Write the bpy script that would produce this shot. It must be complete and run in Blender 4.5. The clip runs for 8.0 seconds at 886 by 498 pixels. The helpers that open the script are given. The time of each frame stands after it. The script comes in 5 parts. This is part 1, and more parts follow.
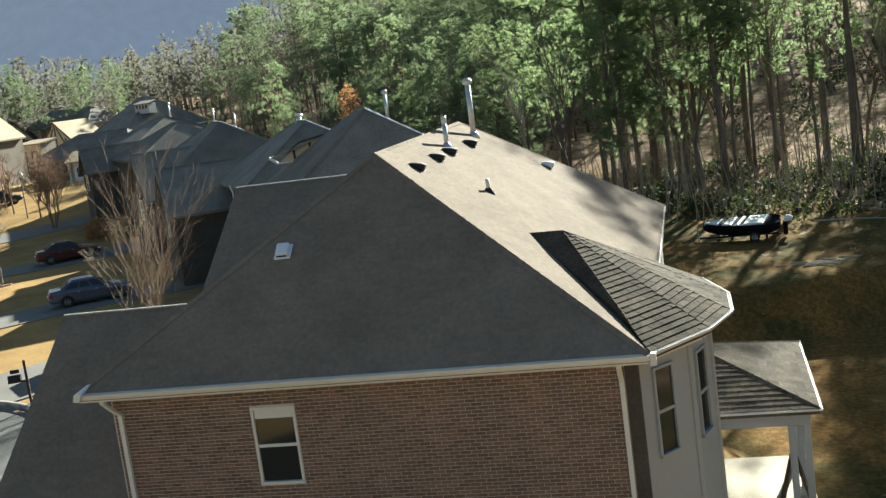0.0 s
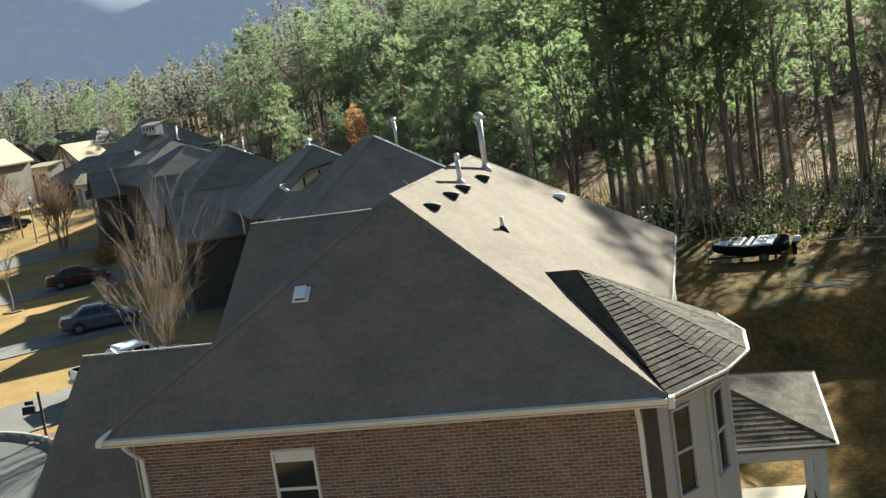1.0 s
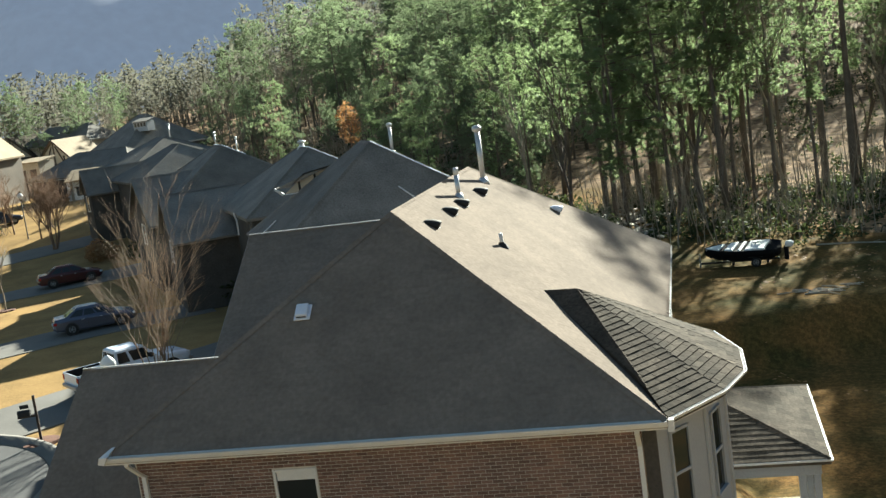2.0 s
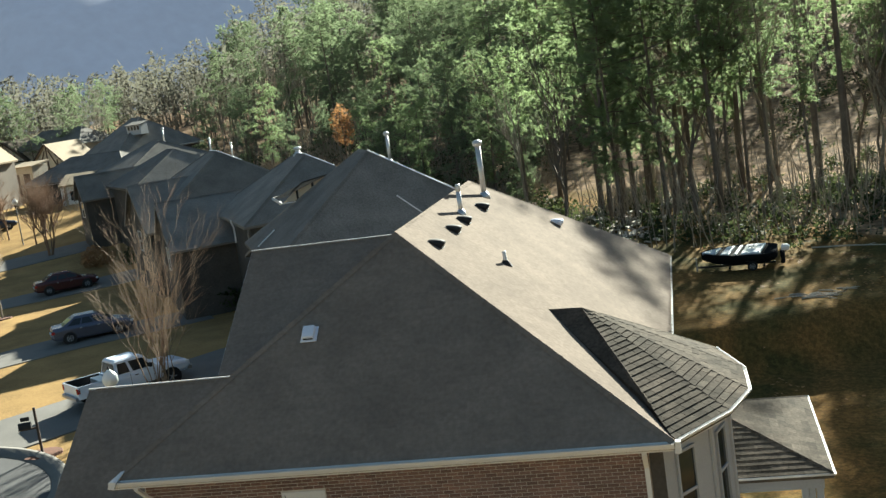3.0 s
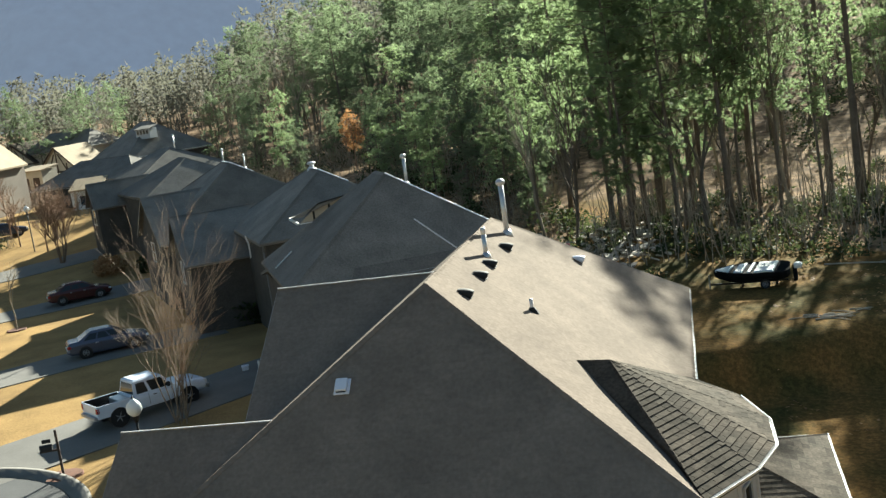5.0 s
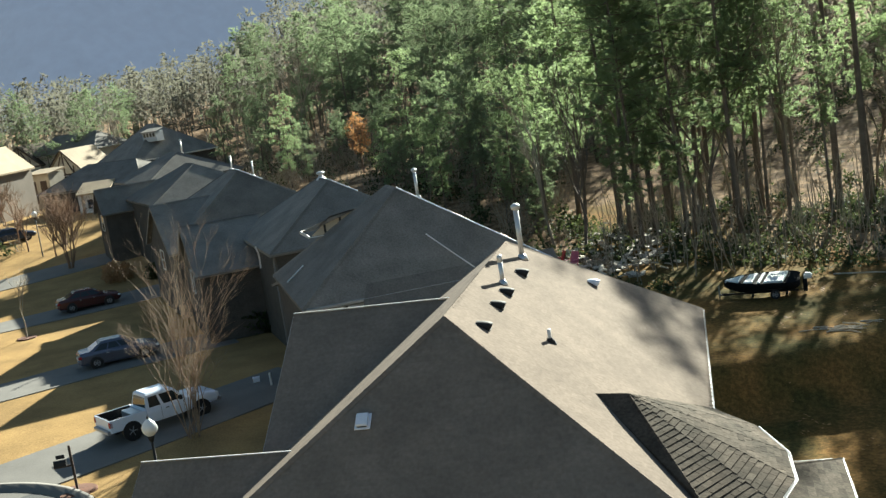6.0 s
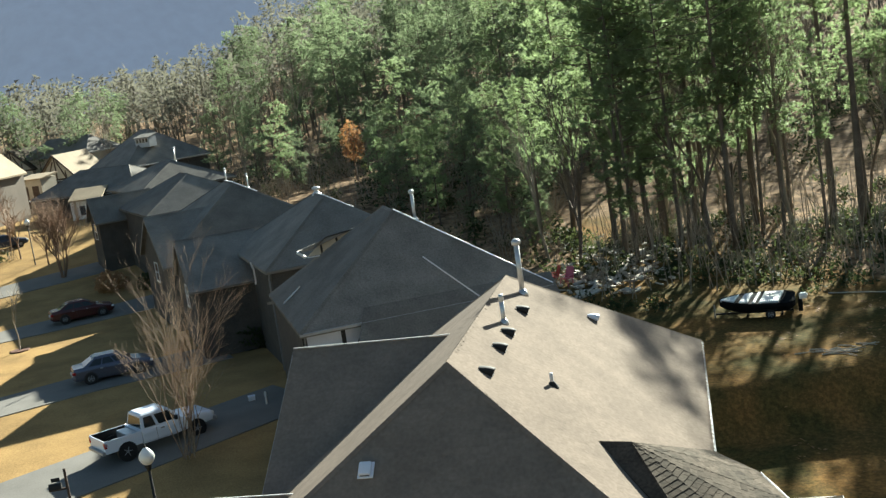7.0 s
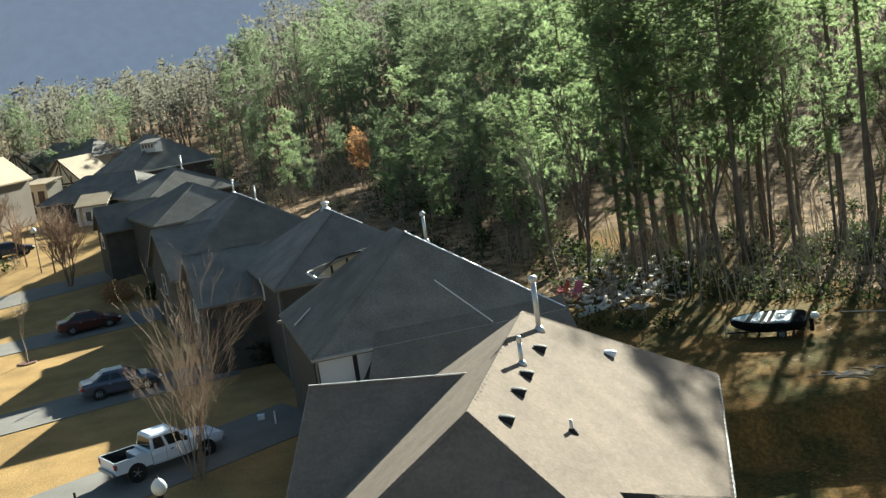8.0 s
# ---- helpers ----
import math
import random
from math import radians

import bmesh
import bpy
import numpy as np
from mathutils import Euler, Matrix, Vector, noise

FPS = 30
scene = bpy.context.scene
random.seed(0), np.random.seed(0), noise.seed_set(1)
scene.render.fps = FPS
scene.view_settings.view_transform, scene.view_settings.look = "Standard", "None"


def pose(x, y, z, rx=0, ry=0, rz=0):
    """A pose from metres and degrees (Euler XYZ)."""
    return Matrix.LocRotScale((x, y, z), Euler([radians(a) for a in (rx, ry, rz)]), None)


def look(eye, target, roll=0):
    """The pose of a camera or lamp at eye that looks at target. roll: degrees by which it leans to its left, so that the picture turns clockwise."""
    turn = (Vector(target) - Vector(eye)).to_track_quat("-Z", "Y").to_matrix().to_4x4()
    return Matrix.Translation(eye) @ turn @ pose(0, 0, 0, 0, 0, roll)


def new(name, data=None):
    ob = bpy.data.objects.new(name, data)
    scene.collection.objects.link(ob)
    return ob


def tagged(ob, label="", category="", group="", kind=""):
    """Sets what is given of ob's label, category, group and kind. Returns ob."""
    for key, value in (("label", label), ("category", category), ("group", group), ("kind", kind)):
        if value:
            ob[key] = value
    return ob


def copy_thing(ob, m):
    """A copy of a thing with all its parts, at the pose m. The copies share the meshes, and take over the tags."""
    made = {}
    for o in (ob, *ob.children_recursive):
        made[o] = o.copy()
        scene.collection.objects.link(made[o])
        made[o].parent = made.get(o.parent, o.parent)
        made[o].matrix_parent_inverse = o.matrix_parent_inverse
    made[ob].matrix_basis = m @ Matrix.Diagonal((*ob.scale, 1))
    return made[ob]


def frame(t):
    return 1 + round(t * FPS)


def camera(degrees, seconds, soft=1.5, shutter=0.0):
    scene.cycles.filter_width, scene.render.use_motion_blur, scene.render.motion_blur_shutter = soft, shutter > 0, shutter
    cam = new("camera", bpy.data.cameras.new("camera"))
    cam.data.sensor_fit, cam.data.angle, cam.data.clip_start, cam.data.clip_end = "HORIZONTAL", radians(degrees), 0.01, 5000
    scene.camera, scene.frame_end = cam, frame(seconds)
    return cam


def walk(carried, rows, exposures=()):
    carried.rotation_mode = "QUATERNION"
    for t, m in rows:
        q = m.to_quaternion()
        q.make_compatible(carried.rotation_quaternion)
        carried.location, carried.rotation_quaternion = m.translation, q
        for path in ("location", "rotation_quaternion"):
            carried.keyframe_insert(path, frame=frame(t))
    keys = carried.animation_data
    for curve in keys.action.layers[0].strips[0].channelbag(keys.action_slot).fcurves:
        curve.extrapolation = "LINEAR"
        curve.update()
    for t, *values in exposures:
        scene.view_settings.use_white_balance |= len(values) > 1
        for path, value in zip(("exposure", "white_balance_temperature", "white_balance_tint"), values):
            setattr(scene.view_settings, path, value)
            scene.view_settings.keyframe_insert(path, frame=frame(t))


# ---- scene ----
cam = camera(42.0, 8.0, 1.4)
PATH = [
    (0, (0.361, 0.236, 11.45), (-0.098, 2.158, 11.141), -7.6),
    (0.5, (0.317, 0.208, 11.741), (-0.152, 2.13, 11.445), -8.1),
    (1, (0.255, 0.103, 12.048), (-0.211, 2.027, 11.763), -8.3),
    (1.5, (0.2, 0.031, 12.337), (-0.254, 1.956, 12.044), -7.8),
    (3, (-0.025, -0.139, 13.123), (-0.463, 1.788, 12.818), -8.4),
    (3.5, (-0.104, -0.189, 13.425), (-0.554, 1.735, 13.115), -8.2),
    (4, (-0.17, -0.283, 13.736), (-0.627, 1.638, 13.421), -8.4),
    (4.5, (-0.243, -0.345, 14.094), (-0.688, 1.579, 13.78), -8.4),
    (6, (-0.542, -0.403, 15.319), (-0.995, 1.518, 14.998), -8.6),
    (6.5, (-0.614, -0.305, 15.869), (-1.077, 1.612, 15.535), -8.6),
    (7, (-0.701, -0.223, 16.341), (-1.139, 1.701, 16.016), -8.3),
    (7.5, (-0.837, -0.109, 16.943), (-1.275, 1.815, 16.612), -8.3),
    (8, (-0.999, 0.108, 17.433), (-1.442, 2.03, 17.104), -8.2),
]
walk(cam, [(t, look(eye, target, roll)) for t, eye, target, roll in PATH], [(0.0, 2.1, 5950, -3), (8.0, 2.1, 5950, -3)])

# world, sun and exposure
SUN_AZ, SUN_EL = 13.0, 22.5
sun_way = Vector((math.sin(radians(SUN_AZ)) * math.cos(radians(SUN_EL)), math.cos(radians(SUN_AZ)) * math.cos(radians(SUN_EL)), math.sin(radians(SUN_EL))))
world = bpy.data.worlds.new("world")
scene.world = world
world.use_nodes = True
wn = world.node_tree
sky = wn.nodes.new("ShaderNodeTexSky")
sky.sky_type, sky.sun_disc = "NISHITA", False
sky.sun_elevation, sky.sun_rotation = radians(SUN_EL), radians(SUN_AZ)
sky.air_density, sky.dust_density, sky.ozone_density = 1.2, 1.0, 1.0
wn.links.new(sky.outputs[0], wn.nodes["Background"].inputs[0])
wn.nodes["Background"].inputs[1].default_value = 0.025
sun = new("sun", bpy.data.lights.new("sun", "SUN"))
sun.data.energy, sun.data.angle, sun.data.color = 5.0, radians(0.6), (1.0, 0.91, 0.78)
sun.matrix_world = look(sun_way * 200, (0, 0, 0))


# materials
def material(name, color, rough=0.8, metal=0.0, var=0.25, scale=3.0, fine=40.0, bump=0.3, island=0.0, other=None, spec=0.4, depth=0.02):
    """A surface with blotches and grain; other: the second colour of the blotches; island: how much single pieces differ."""
    m = bpy.data.materials.new(name)
    m.use_nodes = True
    n, l = m.node_tree.nodes, m.node_tree.links
    b = n["Principled BSDF"]
    b.inputs["Roughness"].default_value, b.inputs["Metallic"].default_value = rough, metal
    b.inputs["Specular IOR Level"].default_value = spec
    co = n.new("ShaderNodeTexCoord")
    big, small = n.new("ShaderNodeTexNoise"), n.new("ShaderNodeTexNoise")
    big.inputs["Scale"].default_value, big.inputs["Detail"].default_value = scale, 4
    small.inputs["Scale"].default_value, small.inputs["Detail"].default_value = fine, 3
    geo = n.new("ShaderNodeNewGeometry")
    for t in (big, small):
        l.new(geo.outputs["Position"], t.inputs["Vector"])
    ramp = n.new("ShaderNodeMapRange")
    ramp.inputs["From Min"].default_value, ramp.inputs["From Max"].default_value = 0.32, 0.68
    l.new(big.outputs["Fac"], ramp.inputs["Value"])
    mix = n.new("ShaderNodeMix")
    mix.data_type = "RGBA"
    second = other if other else tuple(c * (1 - var) for c in color)
    mix.inputs[6].default_value, mix.inputs[7].default_value = (*color, 1), (*second, 1)
    l.new(ramp.outputs[0], mix.inputs[0])
    grain = n.new("ShaderNodeMapRange")
    grain.inputs["From Min"].default_value, grain.inputs["From Max"].default_value = 0.25, 0.75
    grain.inputs["To Min"].default_value, grain.inputs["To Max"].default_value = 1 - var * 0.8, 1 + var * 0.8
    l.new(small.outputs["Fac"], grain.inputs["Value"])
    value = grain.outputs[0]
    if island:
        info = n.new("ShaderNodeObjectInfo")
        add = n.new("ShaderNodeMath")
        add.operation = "ADD"
        l.new(info.outputs["Random"], add.inputs[0])
        l.new(geo.outputs["Random Per Island"], add.inputs[1])
        frac = n.new("ShaderNodeMath")
        frac.operation = "FRACT"
        l.new(add.outputs[0], frac.inputs[0])
        span = n.new("ShaderNodeMapRange")
        span.inputs["To Min"].default_value, span.inputs["To Max"].default_value = 1 - island, 1 + island
        l.new(frac.outputs[0], span.inputs["Value"])
        mul = n.new("ShaderNodeMath")
        mul.operation = "MULTIPLY"
        l.new(value, mul.inputs[0])
        l.new(span.outputs[0], mul.inputs[1])
        value = mul.outputs[0]
    tone = n.new("ShaderNodeVectorMath")
    tone.operation = "SCALE"
    l.new(mix.outputs[2], tone.inputs[0])
    l.new(value, tone.inputs["Scale"])
    l.new(tone.outputs[0], b.inputs["Base Color"])
    if bump:
        bp = n.new("ShaderNodeBump")
        bp.inputs["Strength"].default_value, bp.inputs["Distance"].default_value = bump, depth
        l.new(small.outputs["Fac"], bp.inputs["Height"])
        l.new(bp.outputs[0], b.inputs["Normal"])
    return m


SHINGLE = material("asphalt_shingle", (0.23, 0.188, 0.152), 0.95, scale=0.9, fine=11, var=0.18, island=0.05, other=(0.185, 0.152, 0.124), spec=0.04)
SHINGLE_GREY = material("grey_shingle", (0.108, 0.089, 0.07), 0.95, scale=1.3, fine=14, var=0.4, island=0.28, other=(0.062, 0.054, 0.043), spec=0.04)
SHINGLE_DARK = material("dark_grey_shingle", (0.2, 0.185, 0.165), 0.9, scale=0.8, fine=14, var=0.3, island=0.2, spec=0.25)
SHINGLE_TAN = material("tan_shingle", (0.36, 0.28, 0.18), 0.85, scale=0.5, fine=12, var=0.25, island=0.2)
BRICK = material("red_brick", (0.2, 0.115, 0.088), 0.88, scale=1.2, fine=60, var=0.25, island=0.3, other=(0.15, 0.094, 0.077))
# brick whose colour is darkened for walls that lie in deep shade
BRICK_SHADE = material("shade_dark_brick", (0.075, 0.068, 0.06), 0.9, scale=1.5, fine=14, var=0.3, other=(0.055, 0.05, 0.045))
MORTAR = material("mortar", (0.58, 0.54, 0.47), 0.95, scale=3, fine=80, var=0.2)
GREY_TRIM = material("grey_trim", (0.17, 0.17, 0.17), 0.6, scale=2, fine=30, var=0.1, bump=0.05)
SIDING = material("grey_siding", (0.36, 0.375, 0.4), 0.6, scale=1.2, fine=30, var=0.08, bump=0.08)
STUCCO = material("cream_stucco", (0.45, 0.4, 0.32), 0.85, scale=1.5, fine=50, var=0.1)
# wall colour browned and darkened to carry the shade of trees before it
SIDING_SHADE = material("shade_toned_siding", (0.23, 0.19, 0.15), 0.8, scale=0.6, fine=20, var=0.15)
WHITE = material("white_trim", (0.68, 0.67, 0.66), 0.45, scale=2.5, fine=40, var=0.08, bump=0.05)
VENT_WHITE = material("white_plastic", (0.72, 0.76, 0.86), 0.4, scale=3, fine=30, var=0.05, bump=0.03)
METAL = material("galvanised_metal", (0.6, 0.61, 0.62), 0.42, 0.75, scale=6, fine=60, var=0.15, bump=0.1)
DARK_METAL = material("black_metal", (0.02, 0.019, 0.018), 0.75, 0.0, scale=6, fine=60, var=0.2, bump=0.1)
TIMBER = material("dark_timber", (0.075, 0.05, 0.035), 0.75, scale=2, fine=30, var=0.3)
DECK = material("weathered_deck", (0.48, 0.41, 0.3), 0.8, scale=1.5, fine=30, var=0.2, island=0.15)
CONCRETE = material("concrete", (0.2, 0.188, 0.17), 0.9, scale=0.7, fine=20, var=0.18, spec=0.15)
ASPHALT = material("asphalt", (0.085, 0.083, 0.082), 0.9, scale=0.5, fine=30, var=0.25)
BARK = material("pine_bark", (0.17, 0.135, 0.105), 0.95, scale=1.5, fine=18, var=0.35, depth=0.05)
TWIG = material("bare_twig", (0.34, 0.285, 0.215), 0.9, scale=1.0, fine=20, var=0.3)
YARD_TWIG = material("brown_grey_twig", (0.27, 0.205, 0.145), 0.9, scale=0.5, fine=12, var=0.4, other=(0.2, 0.13, 0.085))
NEEDLE = material("pine_needles", (0.1, 0.13, 0.068), 0.6, scale=0.25, fine=5, var=0.35, island=0.35, bump=0, other=(0.12, 0.13, 0.075))
LEAF_ORANGE = material("russet_leaves", (0.33, 0.2, 0.1), 0.7, scale=0.6, fine=6, var=0.3, island=0.3, bump=0)
SHRUB = material("evergreen_leaves", (0.038, 0.056, 0.024), 0.8, scale=0.6, fine=6, var=0.35, island=0.35, bump=0, spec=0.15)


def leafy(m, tint, share=0.45):
    """Lets light through thin leaves and needles."""
    n, l = m.node_tree.nodes, m.node_tree.links
    t, x = n.new("ShaderNodeBsdfTranslucent"), n.new("ShaderNodeMixShader")
    t.inputs["Color"].default_value = (*tint, 1)
    x.inputs[0].default_value = share
    l.new(n["Principled BSDF"].outputs[0], x.inputs[1])
    l.new(t.outputs[0], x.inputs[2])
    l.new(x.outputs[0], n["Material Output"].inputs["Surface"])


leafy(NEEDLE, (0.32, 0.41, 0.2), 0.62)
# greyer copy of the needles, with distance haze put into the colour
NEEDLE_FAR = material("haze_toned_needles", (0.105, 0.125, 0.08), 0.8, scale=0.2, fine=4, var=0.2, island=0.18, bump=0, other=(0.13, 0.13, 0.09))
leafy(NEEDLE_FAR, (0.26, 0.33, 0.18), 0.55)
leafy(LEAF_ORANGE, (0.5, 0.27, 0.11), 0.45)
leafy(SHRUB, (0.09, 0.11, 0.042), 0.32)
GLASS = bpy.data.materials.new("window_glass")
GLASS.use_nodes = True
gb = GLASS.node_tree.nodes["Principled BSDF"]
gb.inputs["Base Color"].default_value = (0.02, 0.024, 0.026, 1)
gb.inputs["Roughness"].default_value = 0.06
gb.inputs["Specular IOR Level"].default_value = 0.6


# mesh helpers
class Build:
    """Gathers points and faces of one mesh."""

    def __init__(self):
        self.v, self.f = [], []

    def face(self, *pts):
        k = len(self.v)
        self.v += [tuple(p) for p in pts]
        self.f.append(tuple(range(k, k + len(pts))))
        return self

    def box(self, a, b, bevel=0.0):
        """A box from corner a to corner b; bevel chamfers its upright and level edges."""
        (x0, y0, z0), (x1, y1, z1) = [min(p) for p in zip(a, b)], [max(p) for p in zip(a, b)]
        if bevel <= 0:
            k = len(self.v)
            self.v += [(x, y, z) for z in (z0, z1) for x, y in ((x0, y0), (x1, y0), (x1, y1), (x0, y1))]
            self.f += [tuple(k + i for i in q) for q in ((3, 2, 1, 0), (4, 5, 6, 7), (0, 1, 5, 4), (1, 2, 6, 5), (2, 3, 7, 6), (3, 0, 4, 7))]
            return self
        c = bevel
        ring = [(x0 + c, y0), (x1 - c, y0), (x1, y0 + c), (x1, y1 - c), (x1 - c, y1), (x0 + c, y1), (x0, y1 - c), (x0, y0 + c)]
        cx, cy = (x0 + x1) / 2, (y0 + y1) / 2
        sx, sy = 1 - 2 * c / max(x1 - x0, 1e-6), 1 - 2 * c / max(y1 - y0, 1e-6)
        inner = [(cx + (x - cx) * sx, cy + (y - cy) * sy) for x, y in ring]
        return self.loft([[(*p, z0) for p in inner], [(*p, z0 + c) for p in ring], [(*p, z1 - c) for p in ring], [(*p, z1) for p in inner]])

    def loft(self, rings, caps=True, closed=True):
        k, n = len(self.v), len(rings[0])
        for r in rings:
            self.v += [tuple(p) for p in r]
        for i in range(len(rings) - 1):
            for j in range(n if closed else n - 1):
                a, b = k + i * n + j, k + i * n + (j + 1) % n
                self.f.append((a, b, b + n, a + n))
        if caps:
            self.f.append(tuple(k + j for j in reversed(range(n))))
            self.f.append(tuple(k + (len(rings) - 1) * n + j for j in range(n)))
        return self

    def tube(self, path, radii, sides=8, caps=True):
        rings = []
        for i, p in enumerate(path):
            p = Vector(p)
            d = (Vector(path[min(i + 1, len(path) - 1)]) - Vector(path[max(i - 1, 0)])).normalized()
            a = d.cross(Vector((0.3, 0.9, 0.1))).normalized() if abs(d.z) > 0.7 else d.cross(Vector((0, 0, 1))).normalized()
            b = d.cross(a)
            r = radii[i] if isinstance(radii, (list, tuple)) else radii
            rings.append([p + r * (math.cos(2 * math.pi * j / sides) * a + math.sin(2 * math.pi * j / sides) * b) for j in range(sides)])
        return self.loft(rings, caps)

    def slab(self, pts, thick=0.1):
        """A roof plane: the given outline, with its underside straight below."""
        top = [Vector(p) for p in pts]
        n = Vector((0, 0, 0))
        for i in range(len(top)):
            n += top[i].cross(top[(i + 1) % len(top)])
        if n.z < 0:
            top.reverse()
        return self.loft([[p - Vector((0, 0, thick)) for p in top], top])

    def sweep(self, path, profile, closed=False):
        """Carries a profile (out, up) along a level path, out to the path's right."""
        rings = []
        for i, p in enumerate(path):
            p = Vector(p)
            d0 = (p - Vector(path[i - 1])) if i > 0 else None
            d1 = (Vector(path[i + 1]) - p) if i < len(path) - 1 else None
            dirs = [Vector((d.x, d.y, 0)).normalized() for d in (d0, d1) if d is not None]
            outs = [Vector((d.y, -d.x, 0)) for d in dirs]
            o = sum(outs, Vector((0, 0, 0))).normalized()
            o /= max(o.dot(outs[0]), 0.3)
            rings.append([p + o * u + Vector((0, 0, w)) for u, w in profile])
        return self.loft(rings)

    def mesh(self, name, mat, smooth=False):
        me = bpy.data.meshes.new(name)
        me.from_pydata(self.v, [], self.f)
        me.materials.append(mat)
        if smooth:
            me.polygons.foreach_set("use_smooth", [True] * len(me.polygons))
        me.update()
        return me


def part(name, bm, mat, parent, label="", at=None, smooth=False):
    """Links a mesh as one part of a thing, or of a part."""
    ob = new(name, bm if isinstance(bm, bpy.types.Mesh) else bm.mesh(name, mat, smooth))
    ob.parent = parent
    if at is not None:
        ob.matrix_local = at
    return tagged(ob, label)


def thing(name, m, label, category, group="", kind=""):
    ob = new(name)
    ob.empty_display_size = 0.2
    ob.matrix_world = m
    return tagged(ob, label, category, group, kind)


def single(name, bm, mat, label, category, group="", kind="", m=None, smooth=False):
    ob = new(name, bm if isinstance(bm, bpy.types.Mesh) else bm.mesh(name, mat, smooth))
    if m is not None:
        ob.matrix_world = m
    return tagged(ob, label, category, group, kind)


# the line of the houses, from the first house away along the street, and the ground
ROW = [(-3.0, 10.0), (-6.3, 27.5), (-13.2, 47.5), (-23.0, 63.5), (-34.5, 78.5), (-50.0, 96.0), (-68.0, 114.0), (-92.0, 134.0)]


def from_row(x, y):
    """The distance from the row of houses (plus: towards the woods) and the way along it."""
    best, run = (1e9, 0, 0), 0.0
    for (ax, ay), (bx, by) in zip(ROW, ROW[1:]):
        dx, dy = bx - ax, by - ay
        length = math.hypot(dx, dy)
        u = ((x - ax) * dx + (y - ay) * dy) / length ** 2
        low = -5 if (ax, ay) == ROW[0] else 0
        high = 5 if (bx, by) == ROW[-1] else 1
        u = min(max(u, low), high)
        ox, oy = x - ax - u * dx, y - ay - u * dy
        d = math.hypot(ox, oy)
        if d < best[0]:
            best = (d, (ox * dy - oy * dx) / length, run + u * length)
        run += length
    return best[1], best[2]


def ease(v, a, b):
    v = min(max((v - a) / (b - a), 0), 1)
    return v * v * (3 - 2 * v)


def height(x, y):
    off, along = from_row(x, y)
    z = 0.8 * ease(y, 35, 58) + 3.4 * ease(y, 72, 120) + 4.0 * ease(y, 120, 230)
    z += (7 * ease(off, 46, 130) + 24 * ease(off, 125, 300)) * ease(x + 0.42 * y, -20, 35)
    z += 0.25 * noise.noise((x * 0.08, y * 0.08, 3.0)) * ease(abs(off), 10, 20)
    if off < -30:
        z += 4 * ease(-off, 90, 260)
    return z - 1.9 * ease(49.4 + 0.27 * x - y, -0.2, 1.7) * ease(off, 7.0, 9.5)


